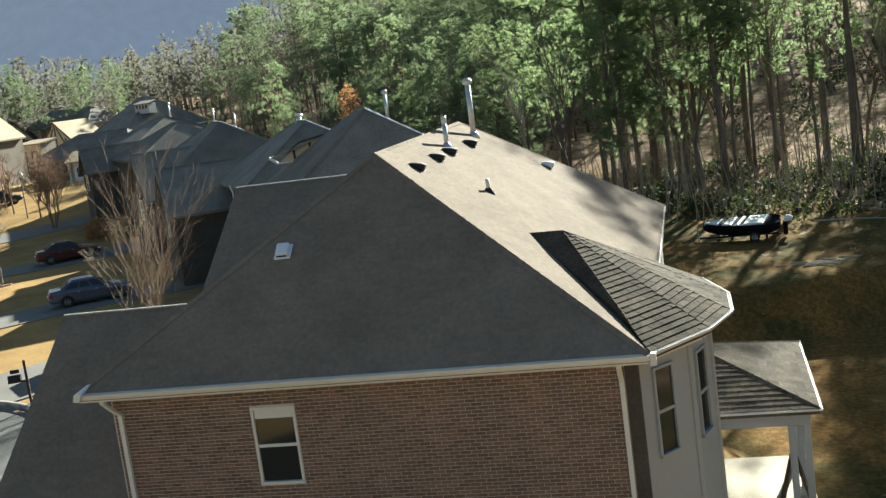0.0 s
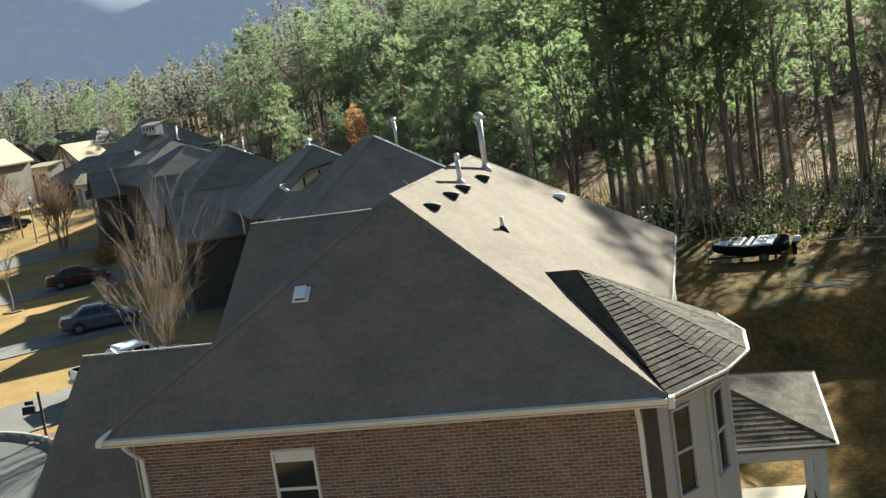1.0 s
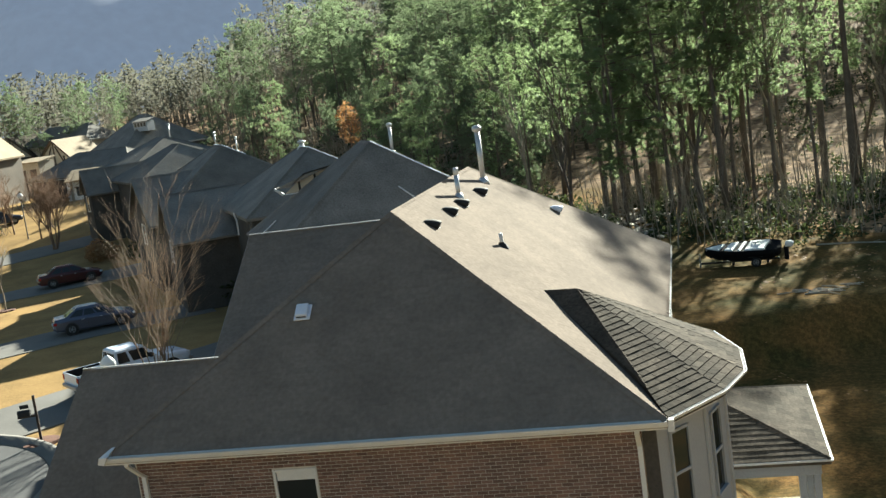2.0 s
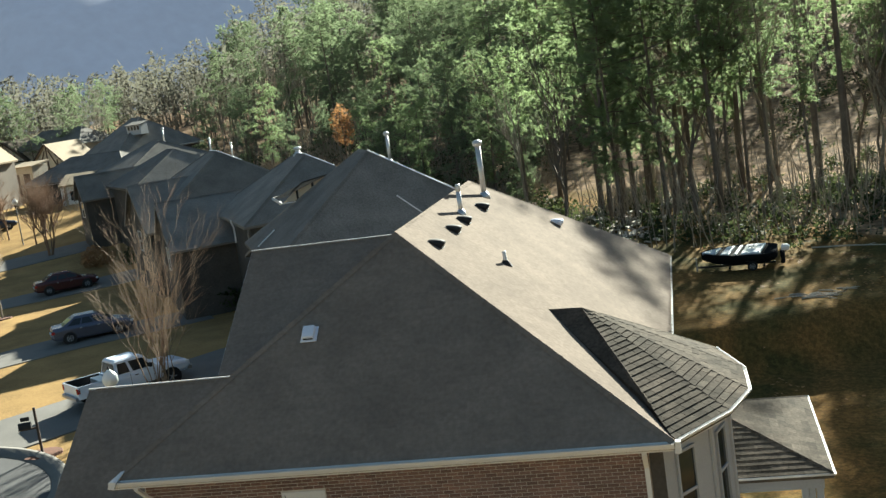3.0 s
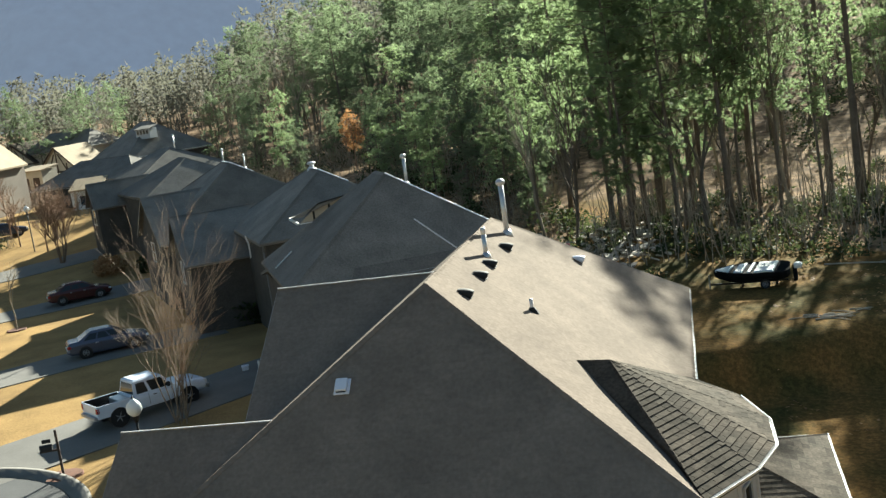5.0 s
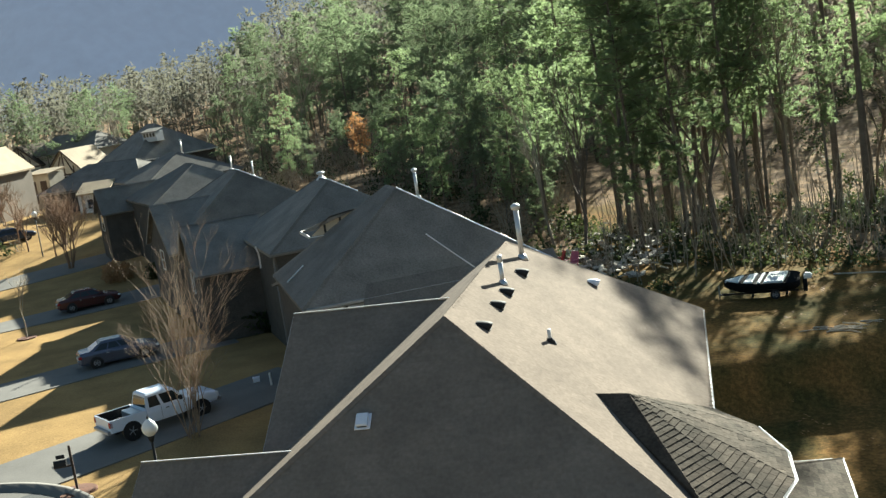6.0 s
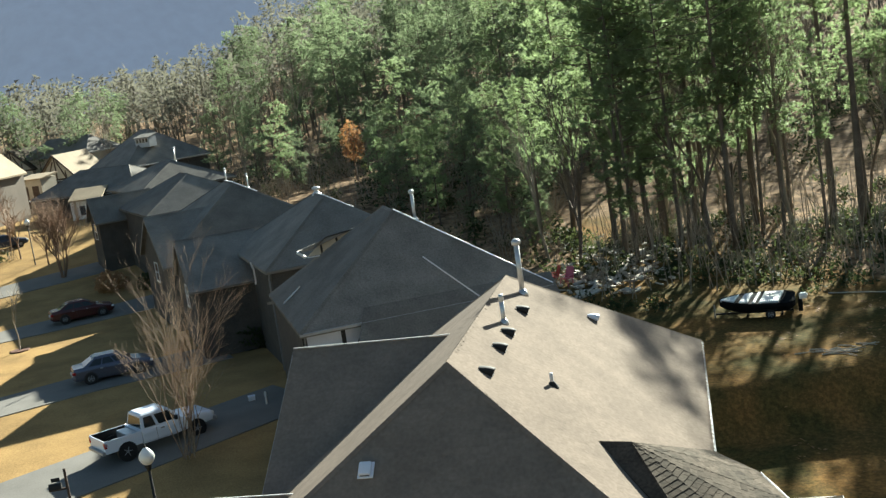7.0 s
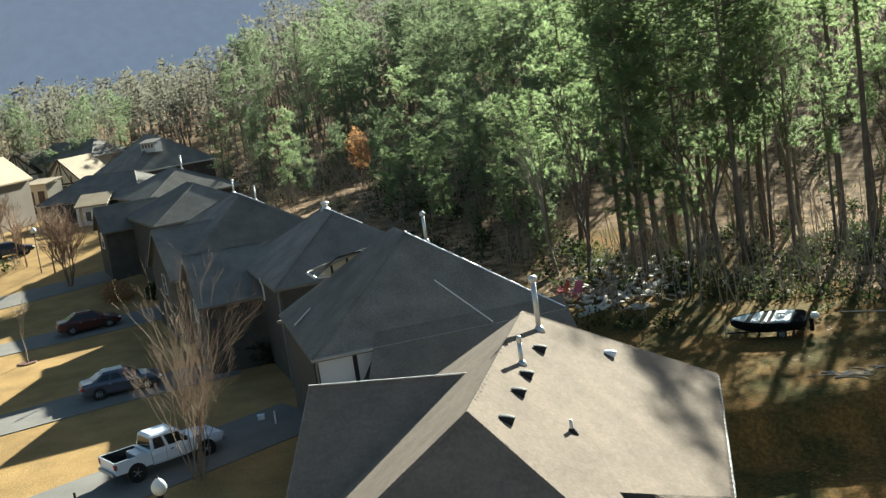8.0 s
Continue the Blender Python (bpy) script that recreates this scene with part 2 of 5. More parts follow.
# ground: one sheet to the horizon
def ground_material():
    m = bpy.data.materials.new("lawn_and_leaf_litter")
    m.use_nodes = True
    n, l = m.node_tree.nodes, m.node_tree.links
    b = n["Principled BSDF"]
    b.inputs["Roughness"].default_value = 0.95
    b.inputs["Specular IOR Level"].default_value = 0.02
    geo = n.new("ShaderNodeNewGeometry")
    zone = n.new("ShaderNodeAttribute")
    zone.attribute_name = "zone"

    def noisy(scale, lo, hi, c0, c1, detail=5):
        t = n.new("ShaderNodeTexNoise")
        t.inputs["Scale"].default_value, t.inputs["Detail"].default_value = scale, detail
        l.new(geo.outputs["Position"], t.inputs["Vector"])
        r = n.new("ShaderNodeMapRange")
        r.inputs["From Min"].default_value, r.inputs["From Max"].default_value = lo, hi
        l.new(t.outputs["Fac"], r.inputs["Value"])
        x = n.new("ShaderNodeMix")
        x.data_type = "RGBA"
        x.inputs[6].default_value, x.inputs[7].default_value = (*c0, 1), (*c1, 1)
        l.new(r.outputs[0], x.inputs[0])
        return x.outputs[2], t

    lawn, t1 = noisy(0.45, 0.35, 0.65, (0.38, 0.25, 0.108), (0.27, 0.18, 0.082))
    blade, t2 = noisy(14, 0.3, 0.7, (0.75, 0.75, 0.75), (1.2, 1.2, 1.2))
    litter, t3 = noisy(0.9, 0.38, 0.6, (0.34, 0.24, 0.155), (0.13, 0.09, 0.058))
    leaf, t4 = noisy(5, 0.4, 0.65, (0.75, 0.75, 0.75), (1.3, 1.22, 1.1))

    def times(a, c):
        x = n.new("ShaderNodeVectorMath")
        x.operation = "MULTIPLY"
        l.new(a, x.inputs[0])
        l.new(c, x.inputs[1])
        return x.outputs[0]

    edge = n.new("ShaderNodeMath")
    edge.operation = "ADD"
    wob = n.new("ShaderNodeTexNoise")
    wob.inputs["Scale"].default_value = 0.3
    l.new(geo.outputs["Position"], wob.inputs["Vector"])
    l.new(zone.outputs["Fac"], edge.inputs[0])
    l.new(wob.outputs["Fac"], edge.inputs[1])
    cut = n.new("ShaderNodeMapRange")
    cut.inputs["From Min"].default_value, cut.inputs["From Max"].default_value = 0.9, 1.1
    l.new(edge.outputs[0], cut.inputs["Value"])
    mix = n.new("ShaderNodeMix")
    mix.data_type = "RGBA"
    l.new(cut.outputs[0], mix.inputs[0])
    rough, t5 = noisy(0.33, 0.36, 0.62, (0.2, 0.118, 0.042), (0.075, 0.068, 0.026))
    yard = n.new("ShaderNodeAttribute")
    yard.attribute_name = "yard"
    both = n.new("ShaderNodeMix")
    both.data_type = "RGBA"
    l.new(yard.outputs["Fac"], both.inputs[0])
    l.new(lawn, both.inputs[6])
    l.new(times(rough, leaf), both.inputs[7])
    l.new(times(both.outputs[2], blade), mix.inputs[6])
    l.new(times(litter, leaf), mix.inputs[7])
    l.new(mix.outputs[2], b.inputs["Base Color"])
    bp = n.new("ShaderNodeBump")
    bp.inputs["Strength"].default_value, bp.inputs["Distance"].default_value = 0.4, 0.05
    l.new(t2.outputs["Fac"], bp.inputs["Height"])
    l.new(bp.outputs[0], b.inputs["Normal"])
    return m


def steps(a, b, mid0, mid1, fine, grow):
    """Grid lines: fine from mid0 to mid1, then wider and wider."""
    out, v, s = [], mid0, fine
    while v <= mid1:
        out.append(v)
        v += fine
    s = fine
    while v < b:
        out.append(v)
        s *= grow
        v += s
    out.append(b)
    v, s = mid0 - fine, fine
    while v > a:
        out.insert(0, v)
        s *= grow
        v -= s
    out.insert(0, a)
    return out


gx, gy = steps(-2600, 2600, -75, 45, 0.75, 1.22), steps(-1500, 3200, 5, 140, 0.75, 1.22)
g = Build()
g.v = [(x, y, height(x, y)) for y in gy for x in gx]
nx = len(gx)
g.f = [(j * nx + i, j * nx + i + 1, (j + 1) * nx + i + 1, (j + 1) * nx + i) for j in range(len(gy) - 1) for i in range(nx - 1)]
ground = single("ground", g, ground_material(), "sloping tan winter lawn running into leaf-strewn woodland floor", "ground", kind="structure", smooth=True)
zone = ground.data.attributes.new("zone", "FLOAT", "POINT")
wood_edge = []
for x, y, z in g.v:
    off, along = from_row(x, y)
    wood_edge.append((ease(off, 25, 33) if y < 66 or x > -10 else ease(off, 13, 19)) if off > 0 else ease(-off, 75, 85))
zone.data.foreach_set("value", wood_edge)
yard = ground.data.attributes.new("yard", "FLOAT", "POINT")
yard.data.foreach_set("value", [ease(from_row(x, y)[0], 5, 10) for x, y, z in g.v])

# the ridge far away; haze is painted as blue colour with a faint glow
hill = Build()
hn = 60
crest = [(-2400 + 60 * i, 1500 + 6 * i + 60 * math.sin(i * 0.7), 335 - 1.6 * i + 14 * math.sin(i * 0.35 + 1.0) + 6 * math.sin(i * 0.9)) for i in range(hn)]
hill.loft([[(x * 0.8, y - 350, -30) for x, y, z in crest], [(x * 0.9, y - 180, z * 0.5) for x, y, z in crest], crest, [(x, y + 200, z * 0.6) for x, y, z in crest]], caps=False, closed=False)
HAZE = material("haze_painted_woods", (0.33, 0.335, 0.405), 1.0, scale=0.012, fine=0.06, var=0.12, bump=0)
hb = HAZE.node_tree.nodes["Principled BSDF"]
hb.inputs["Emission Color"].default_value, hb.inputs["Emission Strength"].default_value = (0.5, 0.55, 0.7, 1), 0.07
single("backdrop", hill, HAZE, "far wooded ridge, haze painted in as blue colour and faint glow", "hill", kind="structure", smooth=True)


# roofs
def shingles(pts, expose=0.145, tab=0.31, lift=0.005, seed=1, gap=0.0004):
    """Shingle tabs laid in courses over a convex roof plane; yields the eight points of each."""
    rnd = random.Random(seed)
    pts = [Vector(p) for p in pts]
    nrm = Vector((0, 0, 0))
    for i in range(len(pts)):
        nrm += pts[i].cross(pts[(i + 1) % len(pts)])
    nrm.normalize()
    if nrm.z < 0:
        nrm = -nrm
    along = Vector((0, 0, 1)).cross(nrm).normalized()
    up = nrm.cross(along)
    o = min(pts, key=lambda p: p.dot(up))
    flat = [((p - o).dot(along), (p - o).dot(up)) for p in pts]
    top = max(v for _, v in flat)

    def span(v):
        xs = []
        for (a, b), (c, d) in zip(flat, flat[1:] + flat[:1]):
            if abs(d - b) > 1e-6 and min(b, d) <= v <= max(b, d):
                xs.append(a + (c - a) * (v - b) / (d - b))
        return (min(xs), max(xs)) if xs else (0, 0)

    k, v = 0, 0.0
    while v < top - 0.02:
        w = min(v + expose, top - 0.005)
        (a0, a1), (b0, b1) = span(v + 1e-4), span(w)
        lo, hi = min(a0, b0), max(a1, b1)
        u = lo - rnd.random() * tab
        while u < hi:
            t = u + tab * rnd.choice((0.7, 1.0, 1.0, 1.25))
            q = [(max(u, a0), v), (min(t, a1), v), (min(t, b1), w), (max(u, b0), w)]
            q[1], q[2] = (max(q[1][0], q[0][0]), v), (max(q[2][0], q[3][0]), w)
            if q[1][0] - q[0][0] + q[2][0] - q[3][0] > 0.05:
                g = gap
                z0 = lift * rnd.uniform(0.75, 1.15)
                p = [o + along * (x + (g if i in (0, 3) else -g)) + up * y for i, (x, y) in enumerate(q)]
                yield p, nrm, z0
            u = t
        v += expose
        k += 1


def tab_into(b, p, nrm, z0):
    k = len(b.v)
    b.v += [tuple(p[0] + nrm * z0), tuple(p[1] + nrm * z0), tuple(p[2] + nrm * 0.003), tuple(p[3] + nrm * 0.003), tuple(p[0]), tuple(p[1])]
    b.f += [(k, k + 1, k + 2, k + 3), (k + 4, k + 5, k + 1, k), (k + 4, k, k + 3), (k + 5, k + 2, k + 1)]


def cover(pts, parent, mat, seed=1, single_tabs=False, expose=0.145, singles=0):
    """Lays shingles on a roof plane, each as a part or all as one."""
    if single_tabs:
        for p, nrm, z0 in shingles(pts, seed=seed, expose=expose, lift=0.02, gap=0.005):
            b = Build()
            tab_into(b, p, nrm, z0)
            part("shingle", b, mat, parent)
        return
    b = Build()
    for k, (p, nrm, z0) in enumerate(shingles(pts, seed=seed, expose=expose)):
        if k < singles:
            one = Build()
            tab_into(one, p, nrm, z0)
            part("shingle", one, mat, parent)
        else:
            tab_into(b, p, nrm, z0)
    tagged(part("shingle_layer", b, mat, parent), kind="stuff")


GUTTER = [(0.0, -0.105), (0.075, -0.105), (0.1, -0.055), (0.115, 0.0), (0.1, 0.0), (0.085, -0.05), (0.066, -0.088), (0.012, -0.088), (0.012, 0.008), (0.0, 0.008)]


def gutter(path, parent, size=1.0):
    return part("gutter", Build().sweep(path, [(u * size, w * size) for u, w in GUTTER]), WHITE, parent, "white aluminium gutter")


def downspout(x, y, z1, z0, way, parent):
    """A square pipe from the gutter, back to the wall by an elbow, and down."""
    b = Build()
    s = 0.042

    def ring(px, py, pz):
        return [(px - s, py - s, pz), (px + s, py - s, pz), (px + s, py + s, pz), (px - s, py + s, pz)]

    wx, wy = way
    b.loft([ring(x, y, z1), ring(x, y, z1 - 0.1), ring(x + wx * 0.5, y + wy * 0.5, z1 - 0.28), ring(x + wx, y + wy, z1 - 0.42), ring(x + wx, y + wy, z0 + 0.2), ring(x + wx * 0.8, y + wy * 0.8, z0)])
    return part("downspout", b, WHITE, parent, "white square downspout")


def window(parent, centre, along, out, w, h, blind=True, sash=True, trim=None):
    """A sash window set in a wall: frame, rails, panes and a half-drawn blind."""
    c, a, o = Vector(centre), Vector((*along, 0)).normalized(), Vector((*out, 0)).normalized()
    up = Vector((0, 0, 1))
    m = Matrix.Translation(c) @ Matrix((a, o, up)).transposed().to_4x4()
    f = Build()
    t = 0.052
    f.box((-w / 2, -0.02, -h / 2), (-w / 2 + t, 0.05, h / 2), 0.006).box((w / 2 - t, -0.02, -h / 2), (w / 2, 0.05, h / 2), 0.006)
    f.box((-w / 2 + t, -0.02, h / 2 - t), (w / 2 - t, 0.05, h / 2), 0.006).box((-w / 2 - 0.0, -0.02, -h / 2), (w / 2, 0.07, -h / 2 + t), 0.006)
    trim = trim or WHITE
    win = part("window", f, trim, parent, "sash window with slim frame", m)
    if sash:
        part("meeting_rail", Build().box((-w / 2 + t, -0.02, -0.03), (w / 2 - t, 0.035, 0.03), 0.004), trim, win)
    for z0, z1, d in ((0.03, h / 2 - t, 0.012), (-h / 2 + t, -0.03, 0.0)):
        part("pane", Build().box((-w / 2 + t, d - 0.012, z0), (w / 2 - t, d, z1)), GLASS, win)
    if blind:
        part("blind", Build().box((-w / 2 + t + 0.01, 0.014, h / 2 - t - 0.17), (w / 2 - t - 0.01, 0.02, h / 2 - t)), WHITE, win, "rolled white blind")
    return win


def ridge_cap(a, b, parent, mat, w=0.16, fine=True):
    """Folded cap shingles along a ridge or hip."""
    a, b = Vector(a), Vector(b)
    d = (b - a)
    side = Vector((d.y, -d.x, 0)).normalized() * w
    n = max(int(d.length / (0.3 if fine else 3.0)), 1)
    q = Build()
    for i in range(n):
        p0, p1 = a + d * (i / n), a + d * min((i + 1.15) / n, 1.0)
        k = min(w / 0.12, 1.0)
        lift0, lift1 = Vector((0, 0, 0.056 * k)), Vector((0, 0, 0.046 * k))
        drop = Vector((0, 0, -0.095 * k))
        q.loft([[p0 - side + lift0 + drop, p0 + lift0, p0 + side + lift0 + drop, p0 + lift0 - Vector((0, 0, 0.02))], [p1 - side + lift1 + drop, p1 + lift1, p1 + side + lift1 + drop, p1 + lift1 - Vector((0, 0, 0.02))]])
    tagged(part("ridge_cap", q, mat, parent), kind="stuff")


def hip_house(name, label, m, W, yf, yb, rf, rb, ze, zr, wall, roof, wings=(), fine=False, group="houses", opening=None, wing_wall=None, ridge_x=0.0, skew=(0.0, 0.0)):
    """A house under a hip roof. Local frame: y along the row, x away from the street. wings: gabled wings on the
    street side: (y0, y1, x_end, eave, ridge, x_in). skew: how far the near street corner and the far yard corner
    stand towards the street."""
    h = thing(name, m, label, "house", group)
    over = 0.37
    A, B = (ridge_x, rf, zr), (ridge_x, rb, zr)
    c = [(-W - skew[0], yf, ze), (W, yf, ze), (W - skew[1], yb, ze), (-W, yb, ze)]
    planes = [[c[0], c[1], A], [c[1], c[2], B, A], [c[3], c[0], A, B], [c[2], c[3], B]]
    for i, p in enumerate(planes):
        r = part("roof_plane", Build().slab(p, 0.14), roof, h, "slope of weathered asphalt shingles")
        if fine:
            cover(p, r, roof, seed=i + 3, singles=300 if i == 0 else 0)
    for a, b in ((A, B), (c[0], A), (c[1], A), (c[2], B), (c[3], B)):
        ridge_cap(a, b, h, roof, 0.09 if fine else 0.12, fine)
    base = -2.4
    wx0, wx1, wy0, wy1 = -W + over, W - over, yf + over, yb - over
    if opening:
        ox0, ox1, oz0, oz1 = opening
        part("wall", Build().box((wx0, wy0 + 0.25, base), (wx1, wy1, ze - 0.12)), wall, h)
        outer = [(wx0, base), (wx1, base), (wx1, ze - 0.12), (wx0, ze - 0.12)]
        hole = [(ox0, oz0), (ox1, oz0), (ox1, oz1), (ox0, oz1)]
        w = Build()
        w.v = [(x, wy0, z) for x, z in outer + hole] + [(x, wy0 + 0.248, z) for x, z in outer + hole]
        for k in range(4):
            j = (k + 1) % 4
            w.f += [(k, j, 4 + j, 4 + k), (8 + j, 8 + k, 12 + k, 12 + j), (j, k, 8 + k, 8 + j), (4 + k, 4 + j, 12 + j, 12 + k)]
        part("front_wall", w, wall, h)
    else:
        part("wall", Build().box((wx0, wy0, base), (wx1, wy1, ze - 0.12)), wall, h)
    under = [(x - 0.02 * (1 if x > 0 else -1), y - 0.02 * (1 if y > 0 else -1)) for x, y, z in c]
    part("soffit", Build().loft([[(x, y, ze - 0.175) for x, y in under], [(x, y, ze - 0.145) for x, y in under]]), WHITE, h, "white eave boards")
    gutter([c[0], c[1]], h)
    gutter([c[1], c[2]], h, 0.4)
    gutter([c[2], c[3]], h)
    for y0, y1, x_end, we, wr, x_in in wings:
        ym = (y0 + y1) / 2
        q = [(x_end, y0, we), (x_in, y0, we), (x_in, ym, wr), (x_end, ym, wr)]
        q2 = [(x_end, y1, we), (x_in, y1, we), (x_in, ym, wr), (x_end, ym, wr)]
        wr_ob = part("wing_roof", Build().slab(q, 0.14), roof, h)
        part("wing_roof", Build().slab(q2, 0.14), roof, h)
        if fine:
            cover(q, wr_ob, roof, seed=int(y0 * 7) + 50)
        ridge_cap((x_end, ym, wr), (x_in, ym, wr), wr_ob, roof, 0.045 if fine else 0.14, fine)
        if fine:
            # white strip paints the sun caught along the ridge cap
            part("ridge_strip", Build().box((x_end, ym - 0.02, wr + 0.035), (x_in, ym + 0.02, wr + 0.06), 0.006), WHITE, wr_ob, "white strip painting the sunlit edge of the ridge")
        o = 0.3
        gw = Build().loft([[(x_end + o, y0 + over, base), (x_end + o, y1 - over, base), (x_end + o, y1 - over, we - 0.05), (x_end + o, ym, wr - 0.2), (x_end + o, y0 + over, we - 0.05)], [(x_in, y0 + over, base), (x_in, y1 - over, base), (x_in, y1 - over, we - 0.05), (x_in, ym, wr - 0.2), (x_in, y0 + over, we - 0.05)]])
        part("wing_wall", gw, wing_wall or STUCCO, h)
        for ya, yb2 in ((y0, ym), (y1, ym)):
            part("bargeboard", Build().loft([[(x_end - 0.02, ya, we - 0.22), (x_end + 0.03, ya, we - 0.22), (x_end + 0.03, ya, we - 0.03), (x_end - 0.02, ya, we - 0.03)], [(x_end - 0.02, yb2, wr - 0.22), (x_end + 0.03, yb2, wr - 0.22), (x_end + 0.03, yb2, wr - 0.03), (x_end - 0.02, yb2, wr - 0.03)]]), WHITE, h)
        gutter([(x_end, y0, we), (x_in, y0, we)], h)
        window(h, (x_end + o, ym, we - 0.9), (0, -1), (-1, 0), 1.3, 1.4, False)
    return h


def flue(parent, x, y, z, tall, r=0.07, wide=1.0):
    """A metal flue pipe with collar and cap, through a roof; wide: how far the cap stands out."""
    p = part("flue_pipe", Build().tube([(x, y, z - 0.15), (x, y, z + tall)], r, 12), METAL, parent, "tall galvanised flue pipe", smooth=True)
    part("flashing", Build().tube([(x, y, z - 0.12), (x, y, z + 0.03), (x, y, z + 0.12)], [r * 2.4, r * 1.9, r * 1.1], 14), METAL, p, smooth=True)
    part("cap", Build().tube([(x, y, z + tall - 0.03), (x, y, z + tall), (x, y, z + tall + 0.09), (x, y, z + tall + 0.15)], [r * 1.02, r * 1.75 * wide, r * 1.8 * wide, r * 0.9], 14), METAL, p, smooth=True)
    return p

# the first house
HX, HY = -6.1, 27.5
RX = -0.26
W, YF, YB, RF, RB, ZE, ZR = 5.23, 18.93 - HY, 36.05 - HY, 23.36 - HY, 32.3 - HY, 6.37, 9.85
WIN = (-7.77, 5.05, 0.86, 1.48)  # the upper window: x, z, width, height
house = hip_house("brick_house", "two-storey red brick house under a weathered hipped shingle roof", pose(HX, HY, 0), W, YF, YB, RF, RB, ZE, ZR, MORTAR, SHINGLE,
                  wings=[(29.43 - 3.9 - HY, 29.43 + 3.9 - HY, -12.1 - HX, 6.2, 8.94, -7.2 - HX), (23.6 - 5.2 - HY, 23.6 + 5.2 - HY, -14.3 - HX, 2.9, 6.96, -9.0 - HX)], fine=True, ridge_x=RX, skew=(0.08, 0.2),
                  opening=(WIN[0] - HX - 0.43, WIN[0] - HX + 0.43, WIN[1] - 0.74, WIN[1] + 0.74))
WALL_Y = YF + 0.37


def right_slope(x, y):
    """A place on the slope that faces the woods."""
    return Vector((x - HX, y - HY, ZR - (x - HX - RX) * (ZR - ZE) / (W - RX)))


flue(house, *right_slope(-5.8, 31.4), 1.42, 0.075)
flue(house, *right_slope(-5.82, 27.98), 0.6, 0.06, 0.62)


def low_vent(x, y):
    """A slant-backed black roof vent: hood on a flange, open below."""
    p = right_slope(x, y)
    tilt = math.degrees(math.atan2(ZR - ZE, W - RX))
    b = Build().box((-0.24, -0.24, 0.0), (0.28, 0.24, 0.03), 0.01)
    arc = [math.pi * k / 10 for k in range(11)]
    b.loft([[(x, w * math.cos(a), 0.02 + h * math.sin(a) ** 0.8) for a in arc] for x, w, h in ((-0.24, 0.12, 0.02), (-0.18, 0.17, 0.08), (-0.05, 0.2, 0.15), (0.1, 0.215, 0.2), (0.22, 0.215, 0.225), (0.25, 0.2, 0.2))])
    part("roof_vent", b, DARK_METAL, house, "black metal hooded roof vent", pose(p.x, p.y, p.z + 0.02, 0, tilt, 0) @ Matrix.Scale(0.72, 4), smooth=True)


for x, y in ((-5.66, 23.95), (-5.66, 25.9), (-5.66, 27.3), (-5.62, 29.7)):
    low_vent(x, y)
p = right_slope(-4.0, 32.3)
arc = [math.pi * k / 10 for k in range(11)]
b = Build().loft([[(x, w * math.cos(a), h * math.sin(a) ** 0.7) for a in arc] for x, w, h in ((-0.26, 0.14, 0.03), (-0.16, 0.18, 0.12), (0.0, 0.2, 0.2), (0.16, 0.2, 0.24), (0.2, 0.18, 0.22))])
dryer = part("dryer_vent", b, VENT_WHITE, house, "white hooded roof vent", pose(p.x, p.y, p.z + 0.01, 0, math.degrees(math.atan2(ZR - ZE, W - RX)), 0) @ Matrix.Scale(0.72, 4), smooth=True)
part("vent_mouth", Build().box((0.195, -0.13, 0.03), (0.21, 0.13, 0.15), 0.004), DARK_METAL, dryer)
p = right_slope(-4.4, 25.2)
stack = part("soil_pipe", Build().tube([(p.x, p.y, p.z - 0.05), (p.x, p.y, p.z + 0.3)], 0.045, 10), WHITE, house, "short white soil pipe", smooth=True)
part("rubber_boot", Build().tube([(p.x, p.y, p.z - 0.06), (p.x, p.y, p.z + 0.04), (p.x, p.y, p.z + 0.1)], [0.16, 0.1, 0.055], 12), DARK_METAL, stack)

# the white boxed vent on the slope over the side wall
fy = 21.35 - HY
fz = ZE + (fy - YF) * (ZR - ZE) / (RF - YF)
tilt = math.degrees(math.atan2(ZR - ZE, RF - YF))
b = Build().box((-0.17, -0.19, 0.0), (0.17, 0.19, 0.03), 0.01).box((-0.125, -0.15, 0.03), (0.125, 0.15, 0.13), 0.015)
box_vent = part("box_vent", b, VENT_WHITE, house, "small white box vent", pose(-7.88 - HX, fy, fz + 0.02, tilt, 0, 0))
part("grille", Build().box((-0.1, -0.158, 0.045), (0.1, -0.152, 0.075)), DARK_METAL, box_vent)

# window and spouts of the side wall
window(house, (WIN[0] - HX, WALL_Y + 0.03, WIN[1]), (-1, 0), (0, -1), WIN[2], WIN[3])
downspout(-10.95 - HX, YF + 0.06, ZE - 0.12, 0.0, (0.16, 0.27), house)
downspout(-1.4 - HX, YF + 0.06, ZE - 0.12, 0.0, (0.0, 0.27), house)
# dark strip laid over the wall where it lies in deep shade
part("corner_recess", Build().box((-1.34 - HX, WALL_Y - 0.02, -0.5), (-1.1 - HX, WALL_Y + 0.1, ZE - 0.18), 0.006), BRICK_SHADE, house, "dark strip painting the deep shade on the wall corner")
part("gutter_return", Build().loft([[(W + 0.0, YF - 0.1, ZE - 0.18), (W + 0.11, YF - 0.1, ZE - 0.18), (W + 0.11, YF - 0.03, ZE - 0.18), (W + 0.0, YF - 0.03, ZE - 0.18)], [(W + 0.02, YF - 0.11, ZE + 0.03), (W + 0.11, YF - 0.11, ZE + 0.03), (W + 0.11, YF + 0.02, ZE + 0.03), (W + 0.02, YF + 0.02, ZE + 0.03)]]), WHITE, house)
